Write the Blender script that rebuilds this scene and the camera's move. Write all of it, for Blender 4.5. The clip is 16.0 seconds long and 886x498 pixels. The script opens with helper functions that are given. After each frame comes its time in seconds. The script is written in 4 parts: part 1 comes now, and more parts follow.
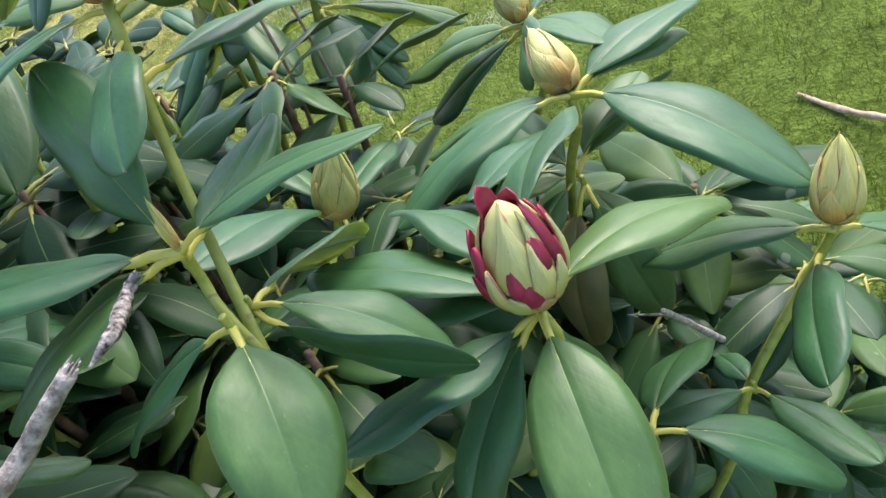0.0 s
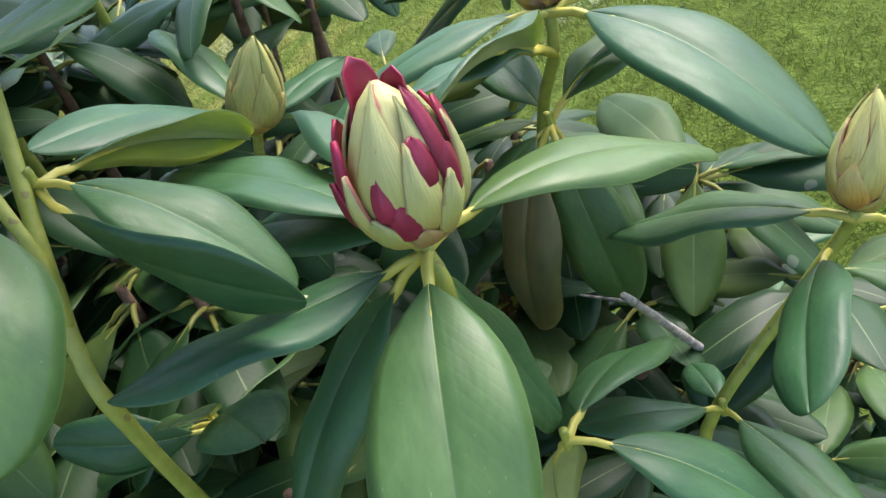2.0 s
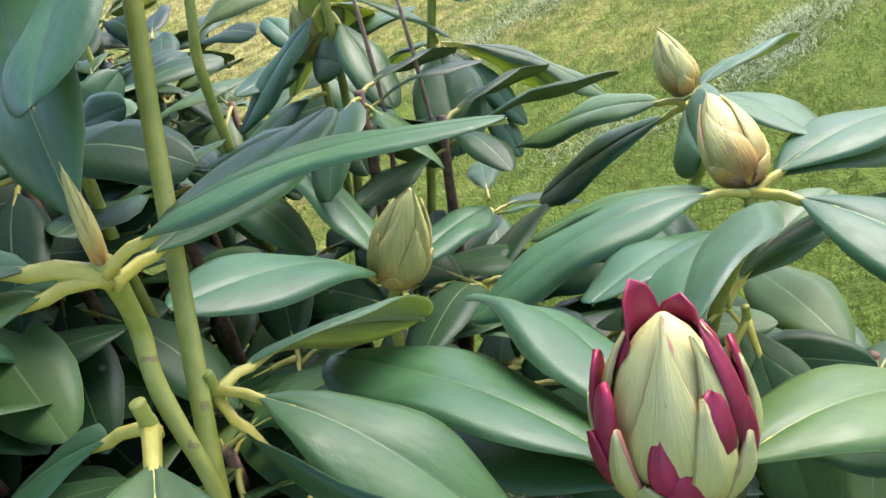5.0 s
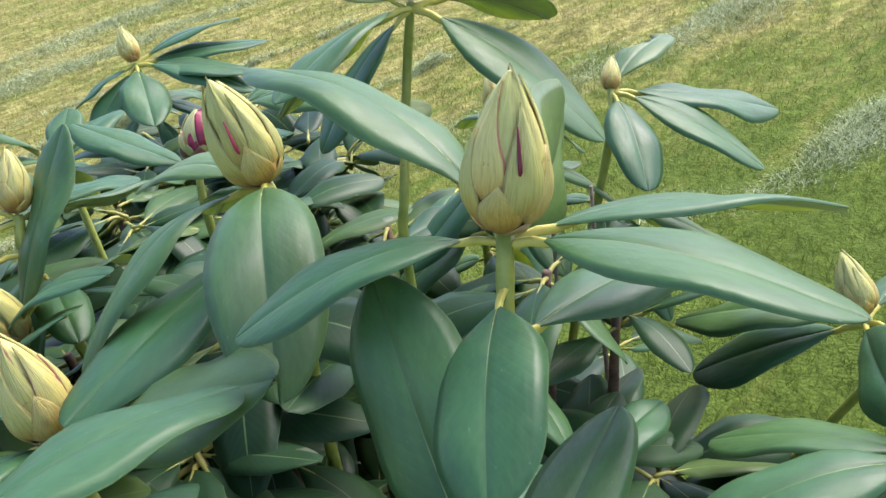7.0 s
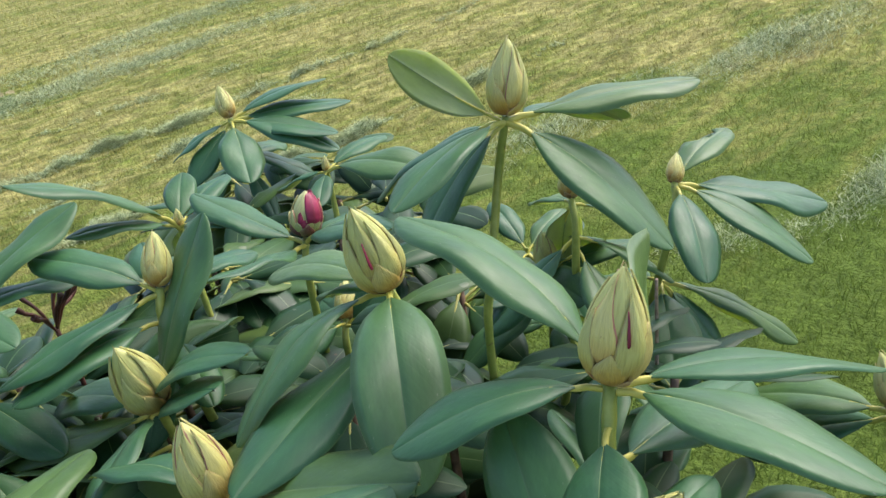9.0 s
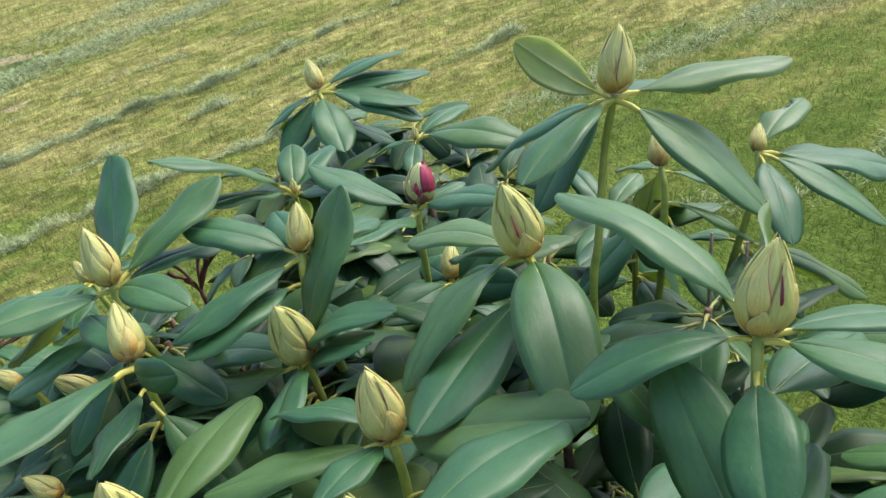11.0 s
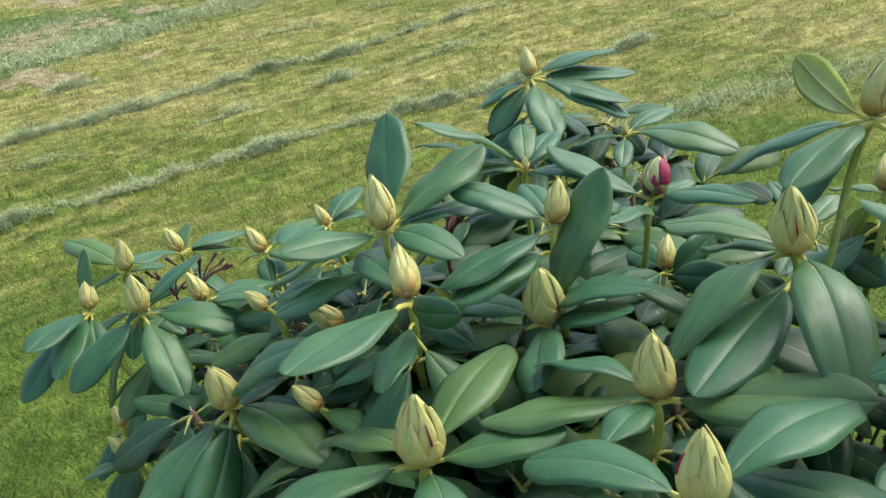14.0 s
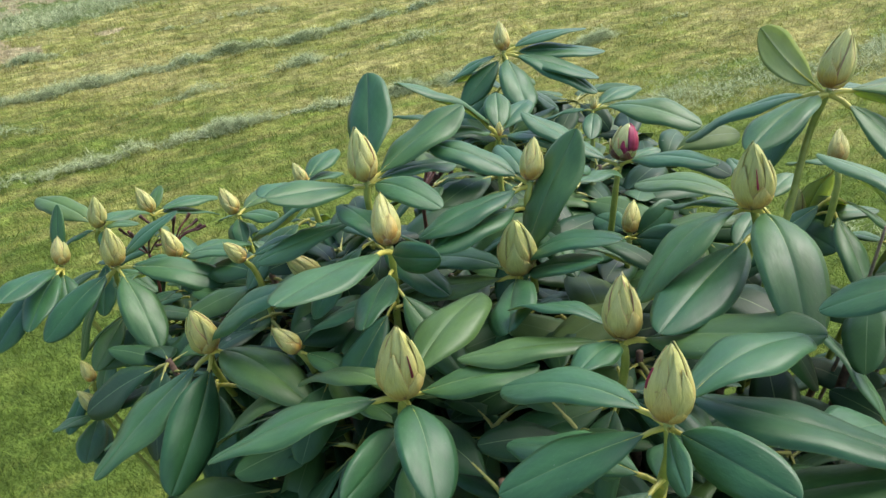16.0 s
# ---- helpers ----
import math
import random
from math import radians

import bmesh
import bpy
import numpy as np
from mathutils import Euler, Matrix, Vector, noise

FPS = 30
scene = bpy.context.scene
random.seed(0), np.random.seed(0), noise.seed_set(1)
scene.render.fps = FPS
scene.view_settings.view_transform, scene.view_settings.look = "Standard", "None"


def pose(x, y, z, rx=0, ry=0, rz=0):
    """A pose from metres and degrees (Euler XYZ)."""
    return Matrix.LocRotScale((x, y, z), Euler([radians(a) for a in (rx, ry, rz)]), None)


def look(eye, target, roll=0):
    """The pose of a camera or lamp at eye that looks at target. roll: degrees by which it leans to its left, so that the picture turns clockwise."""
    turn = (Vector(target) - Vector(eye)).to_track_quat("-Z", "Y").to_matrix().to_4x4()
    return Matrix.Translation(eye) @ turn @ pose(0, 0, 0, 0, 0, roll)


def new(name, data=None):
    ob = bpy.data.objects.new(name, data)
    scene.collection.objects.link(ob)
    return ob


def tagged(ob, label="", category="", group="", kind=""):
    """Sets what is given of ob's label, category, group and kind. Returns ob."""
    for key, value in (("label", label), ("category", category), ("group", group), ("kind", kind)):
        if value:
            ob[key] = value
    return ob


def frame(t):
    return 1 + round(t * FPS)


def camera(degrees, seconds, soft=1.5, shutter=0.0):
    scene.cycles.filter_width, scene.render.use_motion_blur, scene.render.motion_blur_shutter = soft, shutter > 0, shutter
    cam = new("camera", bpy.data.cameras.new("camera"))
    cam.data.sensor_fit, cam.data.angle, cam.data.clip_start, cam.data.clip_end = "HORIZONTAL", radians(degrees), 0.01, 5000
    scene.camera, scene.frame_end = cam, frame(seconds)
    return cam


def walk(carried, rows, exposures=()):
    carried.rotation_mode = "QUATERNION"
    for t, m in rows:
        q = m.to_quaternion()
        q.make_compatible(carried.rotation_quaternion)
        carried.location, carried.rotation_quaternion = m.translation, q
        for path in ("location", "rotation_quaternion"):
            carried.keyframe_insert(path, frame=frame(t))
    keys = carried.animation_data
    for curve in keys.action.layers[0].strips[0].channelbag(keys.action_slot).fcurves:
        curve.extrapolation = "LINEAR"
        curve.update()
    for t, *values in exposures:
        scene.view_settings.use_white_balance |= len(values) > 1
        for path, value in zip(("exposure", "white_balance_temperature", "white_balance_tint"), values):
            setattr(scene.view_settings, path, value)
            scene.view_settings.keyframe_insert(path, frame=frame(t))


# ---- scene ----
cam = camera(53.5, 16.0)
PATH = [
    (0, (0.078, 0.096, 1.611), (-0.435, 1.638, 0.446), -29.7),
    (0.5, (0.091, 0.099, 1.59), (-0.444, 1.627, 0.415), -28.1),
    (1, (0.101, 0.117, 1.554), (-0.452, 1.649, 0.394), -25.6),
    (1.5, (0.102, 0.138, 1.534), (-0.461, 1.669, 0.377), -23.9),
    (2, (0.096, 0.158, 1.517), (-0.487, 1.684, 0.363), -22.7),
    (2.5, (0.084, 0.177, 1.5), (-0.509, 1.703, 0.351), -21.3),
    (3, (0.085, 0.187, 1.495), (-0.524, 1.725, 0.371), -20.1),
    (3.2, (0.084, 0.192, 1.494), (-0.53, 1.744, 0.392), -19.8),
    (5.3, (0.029, 0.207, 1.559), (-0.588, 1.858, 0.614), -17.3),
    (5.5, (0.032, 0.194, 1.581), (-0.623, 1.816, 0.611), -15.2),
    (6, (0.0, 0.196, 1.604), (-0.667, 1.828, 0.661), -14.0),
    (6.5, (-0.025, 0.205, 1.621), (-0.697, 1.843, 0.692), -12.1),
    (7, (-0.028, 0.204, 1.641), (-0.724, 1.864, 0.769), -12.3),
    (7.5, (-0.03, 0.201, 1.654), (-0.744, 1.868, 0.811), -12.0),
    (8, (-0.032, 0.196, 1.665), (-0.758, 1.859, 0.825), -11.2),
    (8.5, (-0.033, 0.183, 1.691), (-0.771, 1.842, 0.852), -10.1),
    (8.7, (-0.032, 0.173, 1.705), (-0.783, 1.825, 0.864), -10.4),
    (10.8, (-0.062, 0.095, 1.757), (-0.874, 1.691, 0.864), -11.7),
    (11, (-0.07, 0.088, 1.766), (-0.88, 1.666, 0.842), -12.2),
    (11.5, (-0.083, 0.068, 1.772), (-0.913, 1.637, 0.85), -12.7),
    (12, (-0.097, 0.047, 1.777), (-0.959, 1.602, 0.862), -12.7),
    (12.5, (-0.12, 0.021, 1.786), (-1.008, 1.567, 0.879), -11.3),
    (13, (-0.133, 0.004, 1.79), (-1.046, 1.537, 0.885), -9.5),
    (13.5, (-0.147, -0.014, 1.796), (-1.098, 1.494, 0.889), -8.2),
    (14, (-0.156, -0.022, 1.799), (-1.127, 1.47, 0.887), -6.8),
    (14.5, (-0.163, -0.033, 1.798), (-1.137, 1.454, 0.881), -5.6),
    (15, (-0.16, -0.043, 1.793), (-1.121, 1.448, 0.869), -4.9),
    (15.5, (-0.157, -0.056, 1.787), (-1.089, 1.449, 0.857), -4.5),
    (16, (-0.152, -0.067, 1.785), (-1.034, 1.466, 0.851), -3.7),
]
EXPOSURE = [(0.0, 1.68, 6340, 14), (1.5, 1.64, 6340, 15), (3.0, 1.70, 6380, 18), (5.5, 1.82, 6200, 22), (6.3, 1.81, 6200, 22), (7.0, 1.56, 6250, 17), (8.5, 1.31, 6280, 13), (11.0, 1.29, 6280, 10), (16.0, 1.26, 6250, 9)]
walk(cam, [(t, look(eye, target, roll)) for t, eye, target, roll in PATH], EXPOSURE)

# ---- world and light ----
world = bpy.data.worlds.new("sky")
scene.world = world
world.use_nodes = True
wn = world.node_tree
sky = wn.nodes.new("ShaderNodeTexSky")
sky.sky_type, sky.sun_disc = "NISHITA", False
sky.dust_density, sky.air_density, sky.ozone_density = 1.8, 0.9, 0.8
SUN_EL, SUN_AZ = 54.0, 30.0
sky.sun_elevation, sky.sun_rotation = radians(SUN_EL), radians(SUN_AZ)
wn.links.new(sky.outputs[0], wn.nodes["Background"].inputs[0])
wn.nodes["Background"].inputs[1].default_value = 0.135
sun = new("sun", bpy.data.lights.new("sun", "SUN"))
sun.data.energy, sun.data.angle, sun.data.color = 1.95, radians(44), (1.0, 0.92, 0.80)
sun_way = Vector((math.sin(radians(SUN_AZ)) * math.cos(radians(SUN_EL)), math.cos(radians(SUN_AZ)) * math.cos(radians(SUN_EL)), math.sin(radians(SUN_EL))))
sun.matrix_world = look(sun_way * 20, (0, 0, 0))


# ---- materials ----
class Nodes:
    """A small node builder for one material."""

    def __init__(self, name, rough=0.5):
        self.mat = bpy.data.materials.new(name)
        self.mat.use_nodes = True
        self.tree = self.mat.node_tree
        self.bsdf = self.tree.nodes["Principled BSDF"]
        self.bsdf.inputs["Roughness"].default_value = rough

    def node(self, kind, **props):
        n = self.tree.nodes.new(kind)
        for k, v in props.items():
            if k in n.inputs:
                n.inputs[k].default_value = v
        return n

    def link(self, a, b):
        self.tree.links.new(a, b)
        return self

    def coord(self, which="Object"):
        return self.node("ShaderNodeTexCoord").outputs[which]

    def noise(self, scale, detail=4.0, vec=None, rough=0.55):
        n = self.node("ShaderNodeTexNoise", Scale=scale, Detail=detail, Roughness=rough)
        if vec is not None:
            self.link(vec, n.inputs["Vector"])
        return n.outputs["Fac"]

    def ramp(self, fac, stops):
        n = self.node("ShaderNodeValToRGB")
        e = n.color_ramp.elements
        while len(e) < len(stops):
            e.new(0.5)
        for el, (p, c) in zip(e, stops):
            el.position, el.color = p, (*c, 1) if len(c) == 3 else c
        self.link(fac, n.inputs["Fac"])
        return n.outputs["Color"]

    def mix(self, fac, a, b, blend="MIX"):
        n = self.node("ShaderNodeMix")
        n.data_type, n.blend_type = "RGBA", blend
        for sock, v in ((n.inputs["Factor"], fac), (n.inputs[6], a), (n.inputs[7], b)):
            if isinstance(v, (int, float)):
                sock.default_value = v
            elif isinstance(v, tuple):
                sock.default_value = (*v, 1)
            else:
                self.link(v, sock)
        return n.outputs[2]

    def math(self, op, a, b=0.0):
        n = self.node("ShaderNodeMath")
        n.operation = op
        for i, v in enumerate((a, b)):
            if isinstance(v, (int, float)):
                n.inputs[i].default_value = v
            else:
                self.link(v, n.inputs[i])
        return n.outputs[0]

    def bump(self, height, strength=0.3, distance=0.001):
        n = self.node("ShaderNodeBump", Strength=strength, Distance=distance)
        self.link(height, n.inputs["Height"])
        self.link(n.outputs[0], self.bsdf.inputs["Normal"])

    def thin(self, colour, share):
        """Lets some light through, as a thin blade does."""
        out = self.node("ShaderNodeBsdfTranslucent")
        both = self.node("ShaderNodeMixShader")
        self.link(colour, out.inputs["Color"])
        both.inputs[0].default_value = share
        self.link(self.bsdf.outputs[0], both.inputs[1])
        self.link(out.outputs[0], both.inputs[2])
        self.link(both.outputs[0], self.tree.nodes["Material Output"].inputs["Surface"])
        return self

    def done(self, colour):
        self.link(colour, self.bsdf.inputs["Base Color"])
        return self.mat


def leaf_top_material(name="leaf_upper_side", stops=None, per_island=False):
    m = Nodes(name, 0.4)
    uv = m.coord("UV")
    where = m.coord("Object")
    rnd = m.node("ShaderNodeNewGeometry").outputs["Random Per Island"] if per_island else m.node("ShaderNodeObjectInfo").outputs["Random"]
    base = m.ramp(rnd, stops or [(0.0, (0.023, 0.083, 0.031)), (0.45, (0.030, 0.097, 0.034)), (0.85, (0.042, 0.107, 0.031)), (1.0, (0.062, 0.118, 0.027))])
    blotch = m.ramp(m.noise(2.2 if not per_island else 24, 3, where), [(0.32, (0.78, 0.82, 0.80)), (0.68, (1.16, 1.13, 1.04))])
    col = m.mix(1.0, base, blotch, "MULTIPLY")
    mottle = m.ramp(m.noise(13 if not per_island else 60, 6, where, 0.65), [(0.3, (0.86, 0.88, 0.86)), (0.7, (1.16, 1.12, 1.10))])
    col = m.mix(1.0, col, mottle, "MULTIPLY")
    # paler margin and faint side veins
    sep = m.node("ShaderNodeSeparateXYZ")
    m.link(uv, sep.inputs[0])
    off = m.math("ABSOLUTE", m.math("SUBTRACT", sep.outputs["Y"], 0.5))
    slant = m.math("SUBTRACT", m.math("MULTIPLY", sep.outputs["X"], 16.0), m.math("MULTIPLY", off, 9.0))
    vein = m.math("SINE", m.math("MULTIPLY", slant, 6.283))
    veins = m.math("POWER", m.math("MULTIPLY", m.math("ADD", vein, 1.0), 0.5), 6.0)
    col = m.mix(m.math("MULTIPLY", veins, 0.03), col, (0.12, 0.21, 0.10))
    col = m.mix(m.math("MULTIPLY", m.math("GREATER_THAN", off, 0.491), 0.16), col, (0.2, 0.26, 0.08))
    fine = m.noise(60, 5, where)
    specks = m.math("GREATER_THAN", m.noise(38, 2, where), 0.735)
    col = m.mix(m.math("MULTIPLY", specks, 0.3), col, (0.3, 0.3, 0.24))
    scars = m.math("GREATER_THAN", m.noise(7, 5, where, 0.7), 0.735)
    col = m.mix(m.math("MULTIPLY", scars, 0.55), col, (0.13, 0.09, 0.035))
    h = m.math("ADD", m.math("MULTIPLY", veins, -0.02), m.math("ADD", m.math("MULTIPLY", fine, 0.012), m.math("MULTIPLY", m.noise(4, 3, where), 0.9)))
    m.bump(h, 0.42, 0.0016)
    m.link(m.ramp(m.noise(9, 4, where), [(0.3, (0.40,) * 3), (0.7, (0.56,) * 3)]), m.bsdf.inputs["Roughness"])
    m.bsdf.inputs["Specular IOR Level"].default_value = 0.28 if per_island else 0.42
    return m.done(col)


def plain_material(name, dark, light, rough=0.5, scale=40.0, bump=0.2, spread=0.12):
    m = Nodes(name, rough)
    where = m.coord("Object")
    rnd = m.node("ShaderNodeObjectInfo").outputs["Random"]
    f = m.math("ADD", m.noise(scale, 5, where), m.math("MULTIPLY", m.math("SUBTRACT", rnd, 0.5), spread))
    col = m.ramp(f, [(0.32, dark), (0.68, light)])
    m.bump(m.noise(scale * 3, 4, where), bump, 0.001)
    return m.done(col)


def rib_material():
    """The midrib: yellowish by the stalk, sinking into the green of the blade towards the tip."""
    m = Nodes("leaf_midrib", 0.5)
    sep = m.node("ShaderNodeSeparateXYZ")
    m.link(m.coord("UV"), sep.inputs[0])
    along = m.math("ADD", sep.outputs["X"], m.math("MULTIPLY", m.math("SUBTRACT", m.noise(5, 3, m.coord("Object")), 0.5), 0.25))
    return m.done(m.ramp(along, [(0.02, (0.42, 0.42, 0.13)), (0.16, (0.24, 0.30, 0.12)), (0.45, (0.085, 0.15, 0.055)), (0.95, (0.036, 0.09, 0.028))]))


def scale_material(name, tip, middle, foot, blush, blush_at=0.8, lined=0.5):
    """Bud scales: uv y runs from foot to tip, uv x across."""
    m = Nodes(name, 0.48)
    uv = m.coord("UV")
    sep = m.node("ShaderNodeSeparateXYZ")
    m.link(uv, sep.inputs[0])
    where = m.coord("Object")
    rnd = m.node("ShaderNodeObjectInfo").outputs["Random"]
    y = m.math("ADD", sep.outputs["Y"], m.math("MULTIPLY", m.math("SUBTRACT", m.noise(0.9, 4, where), 0.5), 0.6))
    col = m.ramp(y, [(0.05, foot), (0.33, middle), (0.8, tip)])
    stripe = m.node("ShaderNodeTexNoise", Scale=3.0, Detail=4.0)
    stretch = m.node("ShaderNodeMapping")
    stretch.inputs["Scale"].default_value = (9.0, 1.6, 1.0)
    m.link(uv, stretch.inputs["Vector"])
    m.link(stretch.outputs[0], stripe.inputs["Vector"])
    lines = stripe.outputs["Fac"]
    papery = m.ramp(m.noise(1.7, 5, where, 0.6), [(0.42, (0, 0, 0)), (0.62, (1, 1, 1))])
    col = m.mix(m.math("MULTIPLY", papery, 0.45), col, (0.50, 0.48, 0.23))
    col = m.mix(1.0, col, m.ramp(rnd, [(0.0, (0.82, 0.85, 0.76)), (0.5, (1.0, 1.0, 0.93)), (1.0, (1.12, 1.06, 1.0))]), "MULTIPLY")
    col = m.mix(m.math("MULTIPLY", m.math("GREATER_THAN", m.noise(2.6, 6, where, 0.7), 0.61), 0.5), col, (0.24, 0.13, 0.045))
    col = m.mix(lined, col, m.ramp(lines, [(0.36, (0.66, 0.62, 0.5)), (0.6, (1.18, 1.18, 1.15))]), "MULTIPLY")
    edge = m.math("ABSOLUTE", m.math("SUBTRACT", sep.outputs["X"], 0.5))
    rim = m.math("GREATER_THAN", m.math("ADD", edge, m.math("MULTIPLY", m.noise(2.2, 4, where), 0.16)), 0.535)
    col = m.mix(m.math("MULTIPLY", rim, 0.55), col, (0.27, 0.17, 0.065))
    pink = m.math("MULTIPLY", m.math("GREATER_THAN", m.math("ADD", edge, m.math("MULTIPLY", m.noise(4, 2, where), 0.06)), 0.48), m.math("GREATER_THAN", rnd, blush_at))
    col = m.mix(m.math("MULTIPLY", pink, 0.6), col, blush)
    m.bump(m.math("ADD", lines, m.noise(3.0, 4, where)), 0.6, 0.0009)
    m.bsdf.inputs["Subsurface Weight"].default_value = 0.08
    m.bsdf.inputs["Subsurface Radius"].default_value = (0.004, 0.003, 0.001)
    return m.done(col)


def stem_material():
    m = Nodes("green_stem", 0.5)
    where = m.coord("Object")
    col = m.ramp(m.noise(120, 5, where), [(0.3, (0.20, 0.25, 0.035)), (0.7, (0.34, 0.36, 0.07))])
    scar = m.math("GREATER_THAN", m.noise(150, 2, where), 0.69)
    col = m.mix(m.math("MULTIPLY", scar, 0.6), col, (0.16, 0.10, 0.05))
    m.bump(m.noise(150, 4, where), 0.3, 0.0008)
    return m.done(col)


def lawn_colour(m):
    """Greener near the bush and to its east and west, drier further out, in streaks along the mower's runs."""
    where = m.coord("Object")
    away = m.node("ShaderNodeVectorMath")
    away.operation = "DISTANCE"
    away.inputs[1].default_value = (0.8, 1.6, 0.0)
    m.link(where, away.inputs[0])
    west = m.node("ShaderNodeVectorMath")
    west.operation = "DISTANCE"
    west.inputs[1].default_value = (-2.7, 1.0, 0.0)
    m.link(where, west.inputs[0])
    near = m.math("MINIMUM", away.outputs["Value"], m.math("ADD", west.outputs["Value"], 1.5))
    far = m.math("SUBTRACT", m.math("MULTIPLY", m.math("MINIMUM", near, 5.5), 0.168), 0.68)
    f = m.math("ADD", m.math("ADD", m.math("MULTIPLY", m.noise(0.75, 5, where), 1.1), far), m.math("MULTIPLY", m.math("SUBTRACT", m.noise(4.5, 4, where, 0.65), 0.5), 0.75))
    for length, width, amount in ((2.4, 0.20, 0.9), (0.9, 0.10, 0.7), (0.4, 0.06, 0.45), (0.12, 0.04, 0.4)):
        streak = m.node("ShaderNodeTexNoise", Scale=1.0, Detail=4.0)
        turn = m.node("ShaderNodeMapping")
        turn.vector_type = "TEXTURE"
        turn.inputs["Rotation"].default_value = (0, 0, radians(64))
        turn.inputs["Scale"].default_value = (length, width, 1.0)
        m.link(where, turn.inputs["Vector"])
        m.link(turn.outputs[0], streak.inputs["Vector"])
        f = m.math("ADD", f, m.math("MULTIPLY", m.math("SUBTRACT", streak.outputs["Fac"], 0.5), amount))
    col = m.ramp(f, [(0.22, (0.108, 0.158, 0.028)), (0.46, (0.150, 0.190, 0.039)), (0.72, (0.228, 0.232, 0.066)), (0.96, (0.345, 0.312, 0.118))])
    bare = m.math("GREATER_THAN", m.noise(1.3, 3, where), 0.73)
    col = m.mix(m.math("MULTIPLY", bare, 0.4), col, (0.34, 0.25, 0.15))
    # a ranker, greener corner
    rank = m.node("ShaderNodeVectorMath")
    rank.operation = "DISTANCE"
    rank.inputs[1].default_value = (-8.6, 5.6, 0.0)
    m.link(where, rank.inputs[0])
    lush = m.math("LESS_THAN", m.math("ADD", rank.outputs["Value"], m.math("MULTIPLY", m.noise(1.6, 5, where, 0.65), 2.4)), 2.75)
    col = m.mix(m.math("MULTIPLY", lush, 0.75), col, (0.105, 0.165, 0.052))
    # trodden bare patches out on the lawn
    ragged = m.math("MULTIPLY", m.math("SUBTRACT", m.noise(2.6, 5, where, 0.65), 0.5), 1.5)
    for x, y, r in ((-8.4, 5.35, 0.34), (-8.8, 5.95, 0.34), (-7.25, 4.55, 0.26), (-6.85, 4.58, 0.24), (-8.45, 6.35, 0.22), (-8.28, 6.9, 0.24), (-10.3, 7.3, 0.4), (-6.65, 5.42, 0.12)):
        patch = m.node("ShaderNodeVectorMath")
        patch.operation = "DISTANCE"
        patch.inputs[1].default_value = (x, y, 0.0)
        m.link(where, patch.inputs[0])
        worn = m.math("LESS_THAN", m.math("ADD", patch.outputs["Value"], ragged), r)
        col = m.mix(m.math("MULTIPLY", worn, 0.7), col, (0.44, 0.35, 0.23))
    # tufts and hollows, drawn out along the mower's runs
    dry = m.math("MINIMUM", m.math("MAXIMUM", m.math("MULTIPLY", m.math("SUBTRACT", away.outputs["Value"], 1.5), 0.28), 0.35), 1.0)
    for size, low, high in ((3.0, 0.82, 1.16), (9.0, 0.66, 1.32), (26.0, 0.80, 1.2)):
        turn = m.node("ShaderNodeMapping")
        turn.vector_type = "TEXTURE"
        turn.inputs["Rotation"].default_value = (0, 0, radians(64))
        turn.inputs["Scale"].default_value = (1.35, 1.0, 1.0)
        m.link(where, turn.inputs["Vector"])
        col = m.mix(dry, col, m.ramp(m.noise(size, 4, turn.outputs[0], 0.6), [(0.34, (low,) * 3), (0.66, (high,) * 3)]), "MULTIPLY")
    return col


def lawn_material():
    m = Nodes("mown_lawn", 0.9)
    m.bsdf.inputs["Specular IOR Level"].default_value = 0.1
    where = m.coord("Object")
    fine = m.ramp(m.noise(60, 5, where), [(0.3, (0.7, 0.72, 0.66)), (0.7, (1.2, 1.2, 1.15))])
    clumps = m.ramp(m.noise(16, 5, where, 0.7), [(0.34, (0.76, 0.79, 0.72)), (0.62, (1.16, 1.15, 1.12))])
    m.bump(m.math("ADD", m.noise(70, 6, where), m.noise(18, 4, where)), 1.0, 0.03)
    return m.done(m.mix(1.0, m.mix(1.0, lawn_colour(m), fine, "MULTIPLY"), clumps, "MULTIPLY"))


def grass_material(name, low, high):
    """Blades in the colour of the lawn where they stand, each a little lighter or darker."""
    m = Nodes(name, 0.6)
    m.bsdf.inputs["Specular IOR Level"].default_value = 0.12
    own = m.ramp(m.node("ShaderNodeNewGeometry").outputs["Random Per Island"], [(0.0, low), (1.0, high)])
    col = m.mix(1.0, lawn_colour(m), own, "MULTIPLY")
    return m.thin(col, 0.4).done(col)


def blade_material(name, stops):
    m = Nodes(name, 0.6)
    m.bsdf.inputs["Specular IOR Level"].default_value = 0.12
    col = m.ramp(m.node("ShaderNodeNewGeometry").outputs["Random Per Island"], stops)
    col = m.mix(1.0, col, m.ramp(m.noise(1.1, 3, m.coord("Object")), [(0.3, (0.8, 0.85, 0.8)), (0.7, (1.15, 1.1, 1.0))]), "MULTIPLY")
    return m.done(col)


